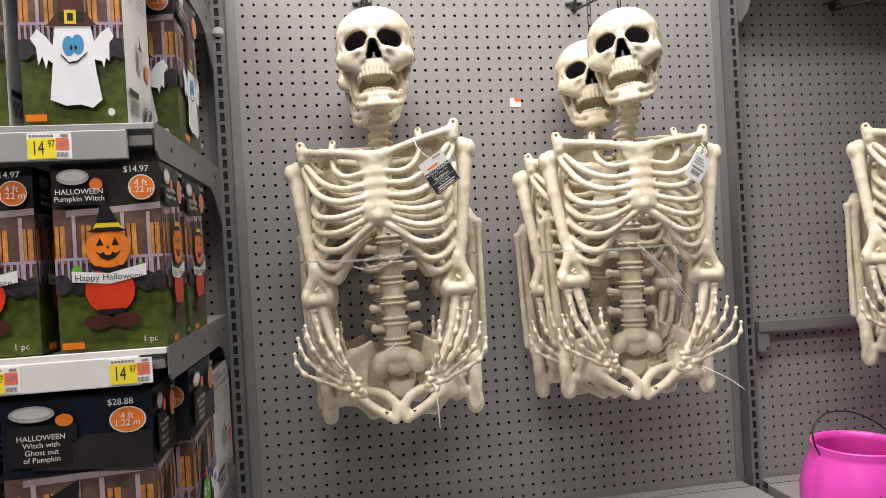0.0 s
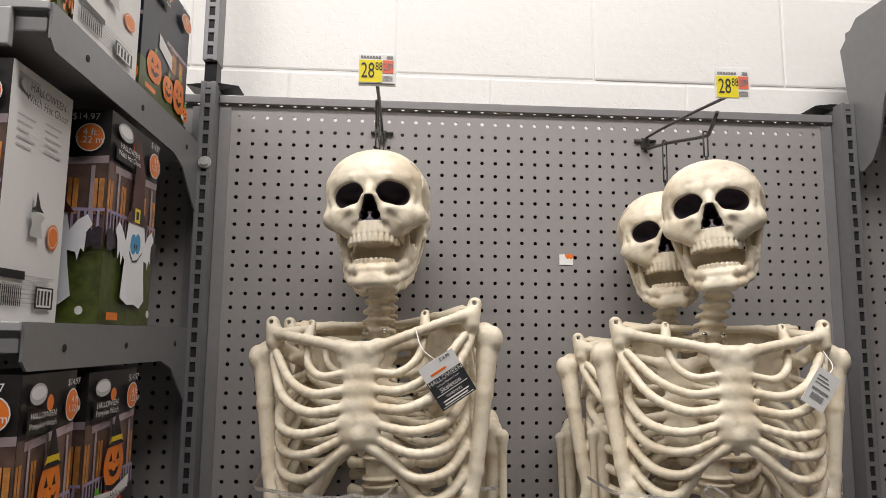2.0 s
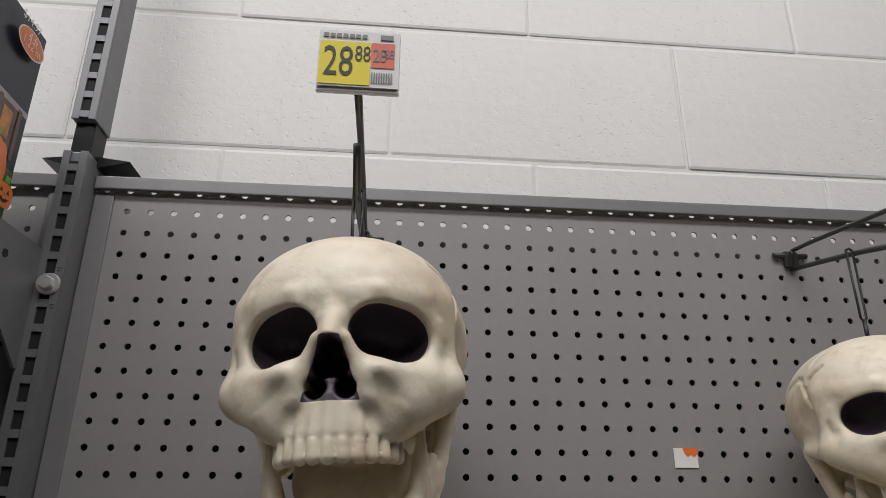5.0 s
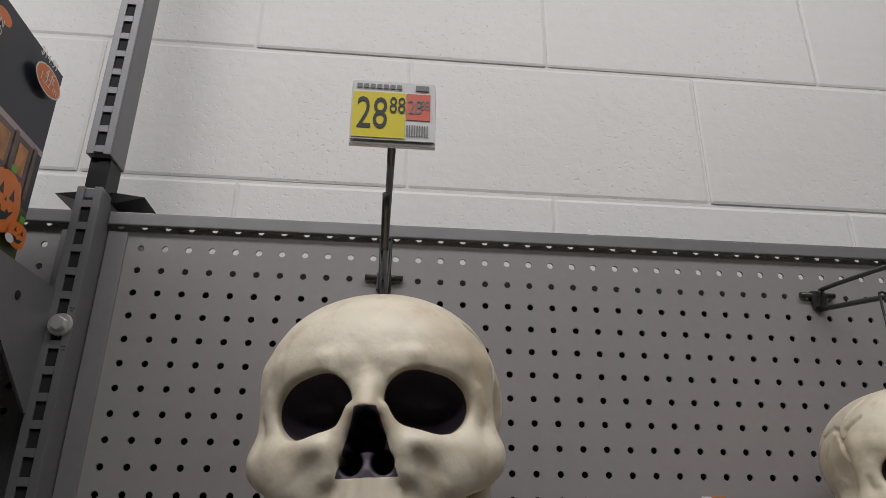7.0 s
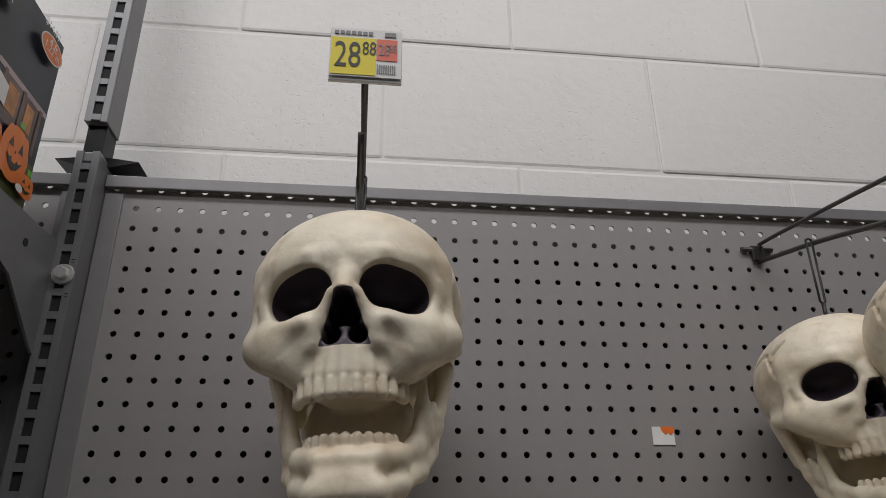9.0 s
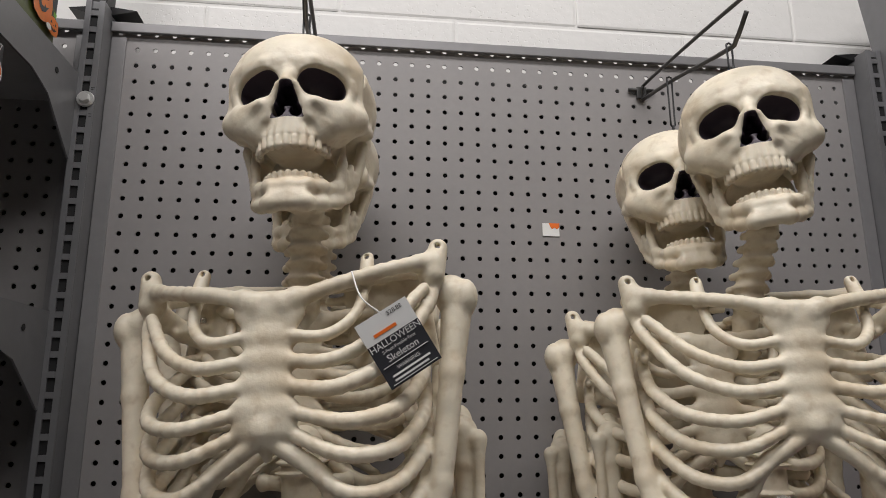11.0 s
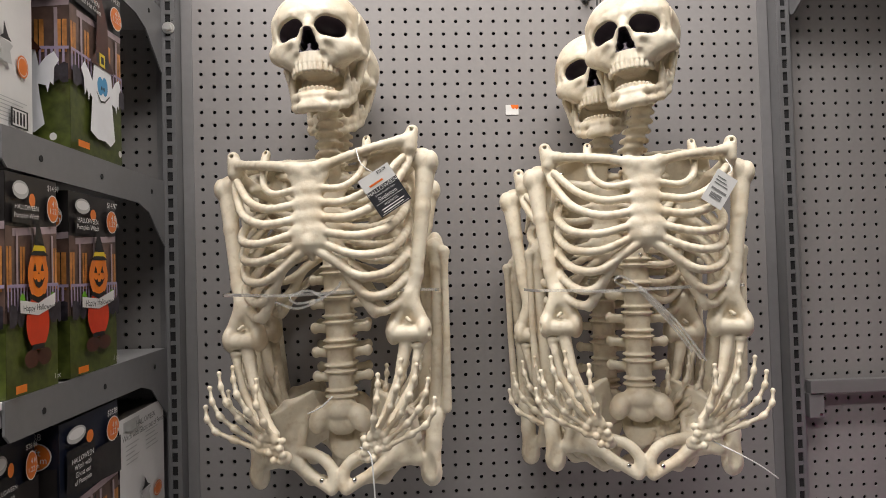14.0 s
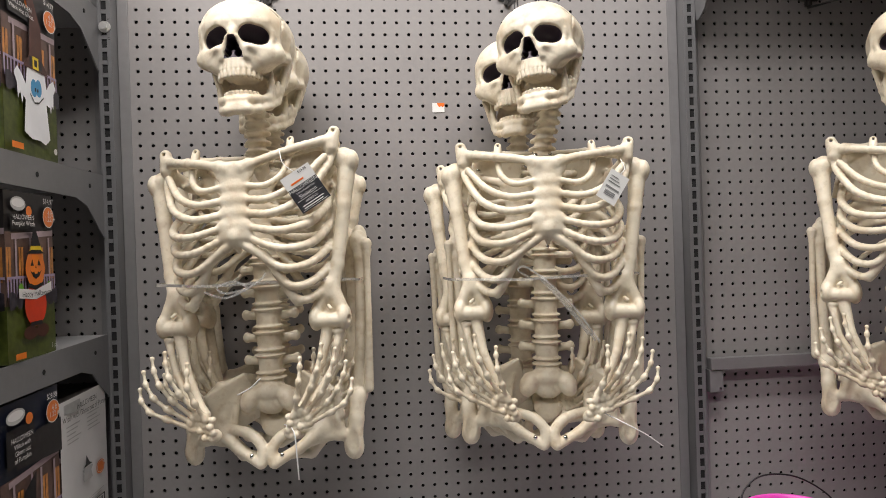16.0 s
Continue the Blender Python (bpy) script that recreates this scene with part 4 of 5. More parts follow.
def boxed_goods(name, label, lo, hi, front, side, price, title):
    """A printed carton: body, printing on two faces, and its writing."""
    w, d, h = (hi[i] - lo[i] for i in range(3))
    bm = block((-w / 2, -d / 2, 0), (w / 2, d / 2, h), 0.0012)
    body = tagged(mesh_object(name, bm, ART["card"]), label, "box", "boxed decorations on the shelves")
    body.location = ((lo[0] + hi[0]) / 2, (lo[1] + hi[1]) / 2, lo[2])
    faces = ((front, w, Matrix(((1, 0, 0, -w / 2), (0, 0, -1, -d / 2), (0, 1, 0, 0), (0, 0, 0, 1)))), (side, d, Matrix(((0, 0, 1, w / 2), (1, 0, 0, -d / 2), (0, 1, 0, 0), (0, 0, 0, 1)))))
    for kind, width, m in faces:
        p = Print(width, h)
        writing = []
        if kind == "white":
            p.rect("paper", 0, 0, 1, 1)
            p.rect("grey", 0.08, 0.90, 0.42, 0.97)
            for k in range(5):
                p.rect("grey", 0.12, 0.80 - 0.03 * k, 0.40 - 0.05 * (k % 3), 0.808 - 0.03 * k)
                p.rect("grey", 0.55, 0.82 - 0.03 * k, 0.84 - 0.06 * (k % 2), 0.828 - 0.03 * k)
            for k in range(7):
                p.rect("grey", 0.10, 0.18 - 0.018 * k, 0.88 - 0.07 * (k % 3), 0.185 - 0.018 * k)
            p.disc("grey", 0.27, 0.925, 0.17, 0.032)
            p.disc("badge", 0.80, 0.36, 0.10, 0.055)
            p.disc("paper", 0.80, 0.36, 0.085, 0.046)
            p.disc("badge", 0.80, 0.36, 0.078, 0.042)
            p.rect("black", 0.04, 0.165, 0.40, 0.198)
            p.row("black", 0.06, 0.36, 0.06, 0.14, 11, 0.5)
            p.rect("black", 0.56, 0.055, 0.86, 0.145)
            p.rect("paper", 0.59, 0.062, 0.83, 0.138)
            p.row("black", 0.60, 0.82, 0.070, 0.130, 4, 0.55)
            # small witch hat over a grey ghost
            p.shape("grey", [(0.38, 0.34), (0.58, 0.34), (0.55, 0.40), (0.60, 0.43), (0.53, 0.44), (0.43, 0.44), (0.36, 0.43), (0.41, 0.40)])
            p.shape("black", [(0.38, 0.445), (0.58, 0.445), (0.52, 0.465), (0.45, 0.53), (0.44, 0.465)])
            writing.append((title, 0.5, 0.90, 0.014, INK))
        else:
            sky = "navy" if kind in ("combo", "patch") else "dusk"
            if kind == "patch":
                p.rect("navy", 0, 0.2, 1, 1)
                p.rect("lawn", 0, 0, 1, 0.24)
                p.rect("porch", 0.55, 0.30, 0.95, 0.55)
                p.shape("post", [(0.5, 0.56), (1, 0.56), (1, 0.53), (0.5, 0.53)])
                p.rect("lamp", 0.62, 0.36, 0.72, 0.50)
                p.rect("lamp", 0.80, 0.36, 0.88, 0.50)
                for u in (0.56, 0.75, 0.92):
                    p.rect("porch", u, 0.28, u + 0.03, 0.54)
                p.shape("paper", [(0.33, 0.43), (0.62, 0.36), (0.62, 0.47), (0.33, 0.54)])
                for u, v, ru, rv in ((0.26, 0.24, 0.15, 0.115), (0.55, 0.18, 0.12, 0.10), (0.78, 0.20, 0.13, 0.14), (0.93, 0.10, 0.08, 0.06)):
                    pumpkin_face(p, u, v, ru, rv)
                    p.rect("green", u - 0.02, v + rv, u + 0.02, v + rv + 0.03)
            else:
                porch(p, 0.76 if kind != "combo" else 0.60, sky, 0.36 if kind == "ghost" else 0.33 if kind == "pumpkin" else 0.16)
                if kind == "combo":
                    p.shape("dusk", [(0.2, 0.66), (0.55, 0.80), (1, 0.80), (1, 0.60), (0.2, 0.64)])
            p.disc("grey", 0.21, 0.925, 0.15, 0.042)
            p.disc("paper", 0.21, 0.93, 0.125, 0.026)
            p.rect("black", 0.05, 0.775, 0.50 if title else 0.3, 0.865)
            p.disc("badge", 0.42, 0.885, 0.06, 0.032)
            if kind == "combo":
                p.rect("black", 0.05, 0.66, 0.46, 0.83)
            p.disc("paper", 0.84, 0.86, 0.125, 0.068)
            p.disc("badge", 0.84, 0.86, 0.115, 0.062)
            if kind == "ghost":
                ghost(p, 0.52, 0.13, 0.80)
            elif kind == "pumpkin":
                witch_pumpkin(p, 0.50, 0.12, 0.63)
            elif kind == "combo":
                p.disc("green", 0.36, 0.20, 0.17, 0.12)
                for u in (0.30, 0.43):
                    p.disc("white", u, 0.23, 0.045, 0.028)
                    p.disc("black", u, 0.23, 0.018, 0.014, 8)
                p.shape("black", [(0.16, 0.30), (0.56, 0.30), (0.47, 0.35), (0.50, 0.58), (0.30, 0.50), (0.24, 0.35)])
                p.rect("purple", 0.26, 0.32, 0.47, 0.36)
                p.shape("orange", [(0.33, 0.31), (0.40, 0.31), (0.40, 0.37), (0.33, 0.37)])
                ghost(p, 0.76, 0.08, 0.42, False)
            p.rect("orange", 0.04, 0.02, 0.24, 0.055)
            if kind != "pumpkin":
                p.disc("paper", 0.86, 0.06, 0.035, 0.02, 12)
            writing += [(price, 0.80, 0.955, 0.0125, ART["paper"]), ("4 ft", 0.84, 0.882, 0.013, ART["paper"]), ("1.22 m", 0.84, 0.845, 0.0125, ART["paper"])]
            lines = title.split("\n")
            for k, line in enumerate(lines):
                writing.append((line, 0.27, (0.845 if kind != "combo" else 0.805) - 0.037 * k, 0.0105, ART["paper"]))
            if kind == "pumpkin":
                writing.append(("Happy Halloween", 0.50, 0.12 + 0.435 * 0.62, 0.0125, INK))
                writing.append(("1 pc", 0.85, 0.05, 0.012, ART["paper"]))
        art = part("printed_face", p.bm, [ART[i] for i in INKS], body)
        art.matrix_basis = m
        for text, u, v, size, ink in writing:
            words("printed_line", text, size * min(1.0, width / 0.14), Matrix.Translation((u * width, v * h, 0.00012 * (p.layer + 3))), ink, art, depth=0.0)
    return body


def shelf(z, tags, strip=None):
    """A steel shelf of the left bay: deck, front rail, end bracket, price labels."""
    x0, x1, y0 = -BAY + 0.02, -0.014, -0.552
    deck = tagged(mesh_object("shelf", block((x0, y0 + 0.004, z - 0.028), (x1 - 0.004, -0.01, z), 0.002), SHELF_TOP), "grey steel store shelf with a price rail in front", "shelf", "store shelves")
    bm = bmesh.new()
    put_box(bm, (x0, y0 - 0.006, z - 0.047), (x1 - 0.036, y0 + 0.003, z - 0.006), 0.0015)
    put_box(bm, (x0, y0 - 0.004, z - 0.006), (x1, y0 + 0.003, z + 0.003), 0.001)
    part("price_rail", bm, strip or SHELF_TOP, deck, "pale grey price rail")
    bm = bmesh.new()
    put_prism(bm, [(y0, z + 0.003), (-0.012, z + 0.003), (-0.012, z - 0.125), (-0.040, z - 0.120), (-0.115, z - 0.062), (-0.16, z - 0.050), (y0 + 0.01, z - 0.046), (y0, z - 0.036)], (0, 0.003))
    bracket = part("bracket", bm, STEEL, deck, "grey steel end bracket, deeper towards the post")
    bracket.matrix_basis = Matrix(((0, -1, 0, x1 + 0.0028), (1, 0, 0, 0), (0, 0, 1, 0), (0, 0, 0, 1)))
    # dark discs on the solid bracket stand for shaded holes
    for y in (-0.47, -0.30, -0.10):
        bm = bmesh.new()
        bmesh.ops.create_cone(bm, cap_ends=True, segments=12, radius1=0.0042, radius2=0.0042, depth=0.001, matrix=pose(x1 + 0.0032, y, z - 0.024, 0, 90, 0))
        part("bracket_hole_shade", bm, HOLE_SHADE, deck)
    for x, price in tags:
        price_label(x, y0 - 0.0068, z - 0.0265, 0.057, 0.036, price, deck)
    return deck


def price_label(x, y, z, w, h, price, parent=None):
    """A white price card with a yellow and a red field."""
    card = mesh_object("price_label", block((-w / 2, 0, -h / 2), (w / 2, 0.0008, h / 2)), WHITE_CARD, parent)
    card.location = (x, y, z)
    if parent is None:
        tagged(card, "white, yellow and red paper price card", "price card", "price cards")
    part("yellow_field", block((-w * 0.49, -0.0004, -h * 0.47), (w * 0.14, 0.0001, h * 0.30)), YELLOW, card)
    part("red_field", block((w * 0.15, -0.0004, -h * 0.15), (w * 0.44, 0.0001, h * 0.30)), RED, card)
    bm = bmesh.new()
    for k in range(9):
        put_box(bm, (w * (0.16 + 0.03 * k), -0.0006, -h * 0.42), (w * (0.175 + 0.03 * k), 0.0001, -h * 0.24))
    for k in range(7):
        put_box(bm, (w * (-0.45 + 0.08 * k), -0.0006, h * 0.37), (w * (-0.39 + 0.08 * k), 0.0001, h * 0.44))
    put_box(bm, (w * 0.26, -0.0006, h * 0.36), (w * 0.42, 0.0001, h * 0.45))
    part("bar_code", bm, GREY_INK, card)
    face = Matrix(((1, 0, 0, 0), (0, 0, -1, -0.0007), (0, 1, 0, 0), (0, 0, 0, 1)))
    big, small = price.split(".")
    words("price_figure", big, h * 0.76, Matrix.Translation((-w * 0.255, 0, -h * 0.09)) @ face @ Matrix.Diagonal((0.62, 1, 1, 1)), INK, card, depth=0)
    words("price_figure", small, h * 0.40, Matrix.Translation((w * 0.045, 0, h * 0.07)) @ face @ Matrix.Diagonal((0.62, 1, 1, 1)), INK, card, depth=0)
    words("price_figure", big, h * 0.34, Matrix.Translation((w * 0.255, 0, h * 0.06)) @ face @ Matrix.Diagonal((0.62, 1, 1, 1)), GREY_INK, card, depth=0)
    words("price_figure", small, h * 0.24, Matrix.Translation((w * 0.375, 0, h * 0.10)) @ face @ Matrix.Diagonal((0.62, 1, 1, 1)), GREY_INK, card, depth=0)
    return card


# paler rail colour stands for the stronger light on the middle shelf's front
LIT_RAIL = material("lit_rail", (0.74, 0.72, 0.70), 0.3, 0.0, 60, 0.03, 6, 0.08)
LEVEL = {"top": 2.016, "upper": 1.684, "middle": 1.367, "low": 1.035}
shelf(LEVEL["top"], [])
shelf(LEVEL["upper"], [(-0.150, "14.97"), (-0.62, "14.97")])
shelf(LEVEL["middle"], [(-0.0615, "14.97"), (-0.232, "14.97")], LIT_RAIL)
shelf(LEVEL["low"], [(-0.15, "28.88")])

z = LEVEL["upper"] + 0.0035
T1 = "HALLOWEEN\nWitch Hat Ghost"
boxed_goods("ghost_box", "carton printed with a white ghost in a hat", (-0.186, -0.545, z), (-0.050, -0.416, z + 0.272), "ghost", "white", "$14.97", T1)
boxed_goods("ghost_box", "carton printed with a white ghost in a hat", (-0.158, -0.385, z), (-0.015, -0.218, z + 0.272), "ghost", "ghost", "$14.97", T1)
boxed_goods("ghost_box", "carton printed with a white ghost in a hat", (-0.345, -0.545, z), (-0.205, -0.416, z + 0.272), "ghost", "white", "$14.97", T1)
z = LEVEL["middle"] + 0.0035
T2 = "HALLOWEEN\nPumpkin Witch"
boxed_goods("pumpkin_box", "carton printed with an orange pumpkin witch", (-0.156, -0.545, z), (-0.013, -0.432, z + 0.264), "pumpkin", "pumpkin", "$14.97", T2)
boxed_goods("pumpkin_box", "carton printed with an orange pumpkin witch", (-0.160, -0.395, z), (-0.015, -0.248, z + 0.258), "pumpkin", "pumpkin", "$14.97", T2)
boxed_goods("pumpkin_box", "carton printed with an orange pumpkin witch", (-0.330, -0.540, z), (-0.182, -0.425, z + 0.262), "pumpkin", "pumpkin", "$14.97", T2)
z = LEVEL["low"] + 0.0035
T3 = "HALLOWEEN\nWitch with\nGhost out\nof Pumpkin"
boxed_goods("witch_box", "navy carton printed with a witch and a ghost", (-0.238, -0.545, z), (-0.040, -0.440, z + 0.272), "combo", "combo", "$28.88", T3)
boxed_goods("witch_box", "navy carton printed with a witch and a ghost", (-0.190, -0.428, z), (-0.015, -0.250, z + 0.276), "combo", "combo", "$28.88", T3)
boxed_goods("witch_box", "carton with a white text side, behind the navy ones", (-0.190, -0.244, z), (-0.015, -0.052, z + 0.240), "combo", "white", "$28.88", "HALLOWEEN\nWitch with Ghost out of Pumpkin")
boxed_goods("witch_box", "navy carton printed with a witch and a ghost", (-0.450, -0.545, z), (-0.255, -0.440, z + 0.272), "combo", "combo", "$28.88", T3)
z = LEVEL["top"] + 0.0035
T4 = "HALLOWEEN\nPumpkin Patch"
boxed_goods("pumpkin_patch_box", "carton printed with three orange pumpkins", (-0.190, -0.530, z), (-0.020, -0.505, z + 0.2), "patch", "patch", "$14.97", T4)
boxed_goods("pumpkin_patch_box", "carton with a white text side and small pumpkins", (-0.190, -0.500, z), (-0.017, -0.318, z + 0.2), "patch", "white", "$14.97", "HALLOWEEN")
boxed_goods("pumpkin_patch_box", "navy carton printed with three orange pumpkins", (-0.190, -0.312, z), (-0.015, -0.112, z + 0.2), "patch", "patch", "$14.97", T4)

# bolt on the post, and a few pen strokes beside it
ZINC = material("zinc_plate", (0.82, 0.82, 0.80), 0.32, 0.75, 90, 0.05, 20, 0.12)
bm = bmesh.new()
bmesh.ops.create_cone(bm, cap_ends=True, segments=24, radius1=0.0118, radius2=0.0108, depth=0.003, matrix=pose(0, 0, 0, 90, 0, 0))
bolt = tagged(mesh_object("bolt", bm, ZINC), "shiny steel bolt in the slotted post", "bolt")
bm = bmesh.new()
bmesh.ops.create_cone(bm, cap_ends=True, segments=6, radius1=0.0080, radius2=0.0072, depth=0.006, matrix=pose(0, -0.0040, 0, 90, 0, 0))
bmesh.ops.bevel(bm, geom=bm.edges[:], offset=0.0006, segments=1, affect="EDGES")
part("head", bm, ZINC, bolt)
bolt.location = (0.0018, -0.038, 1.982)
for k, (x, z, w) in enumerate(((0.0070, 1.9990, 0.006), (0.0074, 1.9960, 0.004), (0.0070, 1.9600, 0.005), (0.0080, 1.9565, 0.004))):
    tagged(mesh_object("pen_mark", block((x, -0.0362, z), (x + w * 0.8, -0.0358, z + 0.0010)), INK), "short black pen stroke on the steel post", "mark", "pen marks")

# ---- middle bay: hooks, price cards, ties, tags, straps ----
def scan_hook(x, bend=0.0):
    """A double wire hook: a lower rod that carries, an upper one for the price card."""
    z = 2.055
    bm = bmesh.new()
    put_tube(bm, [(x - 0.021, -0.004, z + 0.001), (x + 0.021, -0.004, z + 0.001)], 0.0032)
    put_box(bm, (x - 0.008, -0.007, z - 0.014), (x + 0.008, -0.001, z + 0.006), 0.001)
    hook = tagged(mesh_object("peg_hook", bm, WIRE, smooth=False), "dark wire double hook fixed in the pegboard", "hook", "peg hooks")
    part("rod", put_tube(bmesh.new(), spline([(x, -0.004, z - 0.016), (x, -0.12, z - 0.036), (x, -0.25, z - 0.064), (x, -0.272, z - 0.062), (x, -0.298, z - 0.040)], 4), 0.0030), WIRE, hook)
    part("card_rod", put_tube(bmesh.new(), spline([(x, -0.004, z - 0.014), (x, -0.010, z + 0.002), (x, -0.03, z + 0.004), (x + bend * 0.5, -0.2, z - 0.016), (x + bend, -0.3695, z - 0.040)], 4), 0.0026), WIRE, hook)
    holder = part("card_holder", block((x + bend - 0.025, -0.373, z - 0.0465), (x + bend + 0.025, -0.370, z - 0.002), 0.0008), WHITE_CARD, hook, "clear plastic price card holder")
    return hook


def tie(x, y, low, rod):
    """A black cord loop from the rod to the crown of a skull."""
    bm = bmesh.new()
    knot = low + (rod - low) * 0.22
    put_tube(bm, [(x - 0.0035, y, rod + 0.004), (x - 0.003, y, knot + 0.004), (x, y, knot)], 0.0013, 6)
    put_tube(bm, [(x + 0.0035, y, rod + 0.004), (x + 0.003, y, knot + 0.004), (x, y, knot)], 0.0013, 6)
    put_tube(bm, [(x - 0.0035, y, rod + 0.004), (x, y, rod + 0.006), (x + 0.0035, y, rod + 0.004)], 0.0013, 6)
    put_tube(bm, [(x, y, knot + 0.003), (x, y, low - 0.006)], 0.0022, 6)
    return tagged(mesh_object("cord_loop", bm, TIE), "black cord loop that holds a skull on the hook", "cord", "cord loops")


for hx, bend in ((0.3175, 0.002), (0.8255, -0.014)):
    scan_hook(hx, bend)
    price_label(hx + bend, -0.3745, 2.0315 + 0.3 * min(bend, 0), 0.049, 0.040, "28.88")
tie(0.3185, -0.260, 1.940, 1.992)
tie(0.3200, -0.10, 1.940, 2.022)
tie(0.8260, -0.255, 1.944, 1.992)
tie(0.8200, -0.11, 1.927, 2.020)

bm = block((-0.013, -0.0006, -0.010), (0.013, 0, 0.010))
sticker = tagged(mesh_object("torn_sticker", bm, WHITE_CARD), "torn white and orange paper sticker on the pegboard", "sticker")
sticker.location = (0.668, -0.0006, 1.822)
bm = bmesh.new()
put_prism(bm, [(-0.003, 0.010), (0.013, 0.010), (0.013, 0.004), (0.009, 0.0005), (0.006, 0.0035), (0.002, 0.001), (-0.001, 0.0045)], (-0.0010, -0.0006))
part("orange_scrap", bm, ORANGE, sticker)

# hang tags
tag = tagged(mesh_object("hang_tag", block((-0.023, 0, -0.028), (0.023, 0.0008, 0.028)), DARK_CARD), "black and white card hang tag on the ribs", "tag")
tag.matrix_basis = pose(0.418, -0.371, 1.622, 6, -33, 4) @ Matrix.Scale(1.12, 4)
part("white_field", block((-0.023, -0.0005, 0.0085), (0.023, 0.0001, 0.028)), WHITE_CARD, tag)
face = Matrix(((1, 0, 0, 0), (0, 0, -1, -0.0009), (0, 1, 0, 0), (0, 0, 0, 1)))
words("tag_line", "HALLOWEEN", 0.0075, Matrix.Translation((0, 0, 0.005)) @ face, WHITE_CARD, tag, depth=0)
words("tag_line", "5-Foot Posable Faux", 0.0036, Matrix.Translation((0, 0, -0.0005)) @ face, WHITE_CARD, tag, depth=0)
words("tag_line", "Skeleton", 0.0080, Matrix.Translation((0, 0, -0.0065)) @ face, WHITE_CARD, tag, depth=0)
words("tag_line", "WARNING:", 0.0042, Matrix.Translation((0, 0, -0.0155)) @ face, WHITE_CARD, tag, depth=0)
words("tag_line", "$28.88", 0.0050, Matrix.Translation((0.010, 0, 0.024)) @ face, INK, tag, depth=0)
bm = bmesh.new()
for k in range(2):
    put_box(bm, (-0.017, -0.0007, -0.0205 - 0.0035 * k), (0.017 - 0.003 * k, 0, -0.0190 - 0.0035 * k))
for a, b in (((-0.020, -0.0115), (0.020, -0.0110)), ((-0.020, -0.0262), (0.020, -0.0257))):
    put_box(bm, (a[0], -0.0007, a[1]), (b[0], 0, b[1]))
part("small_print", bm, WHITE_CARD, tag)
part("orange_mark", block((-0.014, -0.0009, 0.0125), (0.006, 0, 0.0150)), ORANGE, tag)
part("string", put_tube(bmesh.new(), spline([(0.0, 0.0, 0.026), (-0.006, 0.004, 0.045), (0.002, 0.03, 0.066)], 4), 0.0007, 6), WHITE_CARD, tag)

tag = tagged(mesh_object("hang_tag", block((-0.018, 0, -0.026), (0.018, 0.0008, 0.026)), WHITE_CARD), "white card hang tag with a bar code", "tag")
tag.matrix_basis = pose(0.912, -0.374, 1.612, 4, 32, 4) @ Matrix.Scale(0.98, 4)
bm = bmesh.new()
for k in range(10):
    put_box(bm, (-0.010 + 0.002 * k, -0.0006, -0.016), (-0.0088 + 0.002 * k, 0, -0.008))
put_box(bm, (-0.013, -0.0006, -0.004), (0.013, 0, -0.001))
for k in range(3):
    put_box(bm, (-0.013, -0.0006, 0.006 + 0.005 * k), (0.010 - 0.004 * k, 0, 0.0072 + 0.005 * k))
part("bar_code", bm, GREY_INK, tag)
part("string", put_tube(bmesh.new(), spline([(0.0, 0.0, 0.025), (0.004, 0.01, 0.04), (-0.004, 0.03, 0.055)], 4), 0.0007, 6), WHITE_CARD, tag)


def ribbon(bm, points, height, thick=0.0006):
    """One continuous flat band along points."""
    pts = [Vector(p) for p in points]
    rings = []
    for k, p in enumerate(pts):
        way = (pts[min(k + 1, len(pts) - 1)] - pts[max(k - 1, 0)]).normalized()
        up = (Vector((0, 0, 1)) - way * way.z).normalized() * height / 2
        n = way.cross(up).normalized() * thick / 2
        rings.append([bm.verts.new(p + a) for a in (-up - n, -up + n, up + n, up - n)])
    for a, b in zip(rings, rings[1:]):
        for k in range(4):
            bm.faces.new((a[k], a[(k + 1) % 4], b[(k + 1) % 4], b[k]))
    bm.faces.new(rings[0][::-1])
    bm.faces.new(rings[-1])
    return bm


def strap(x, z, tail):
    """A clear plastic strap round arms and ribs, tied in front."""
    pts = spline([(x - 0.172, -0.20, z), (x - 0.166, -0.292, z + 0.001), (x - 0.145, -0.318, z + 0.002), (x - 0.07, -0.352, z), (x, -0.362, z + 0.002), (x + 0.07, -0.352, z + 0.003), (x + 0.143, -0.318, z + 0.002), (x + 0.166, -0.292, z), (x + 0.172, -0.20, z)], 4)
    ob = tagged(mesh_object("plastic_strap", ribbon(bmesh.new(), pts, 0.0045), STRAP), "clear plastic strap tied round a skeleton's arms", "strap", "plastic straps")
    for path in tail:
        part("loose_end", ribbon(bmesh.new(), spline(path, 5), 0.0035), STRAP, ob)
    return ob


strap(0.330, 1.4735, [[(0.325, -0.363, 1.469), (0.305, -0.366, 1.480), (0.278, -0.364, 1.472), (0.290, -0.367, 1.462), (0.325, -0.366, 1.468)], [(0.325, -0.363, 1.469), (0.345, -0.366, 1.482), (0.352, -0.366, 1.492)], [(0.325, -0.366, 1.468), (0.29, -0.366, 1.455), (0.255, -0.352, 1.464)]])
strap(0.818, 1.466, [[(0.770, -0.362, 1.470), (0.752, -0.367, 1.482), (0.765, -0.368, 1.487), (0.80, -0.368, 1.462)], [(0.79, -0.364, 1.470), (0.835, -0.368, 1.42), (0.878, -0.366, 1.362)], [(0.79, -0.366, 1.472), (0.842, -0.372, 1.418), (0.884, -0.370, 1.360)], [(0.79, -0.362, 1.466), (0.828, -0.362, 1.424), (0.868, -0.360, 1.372)]])
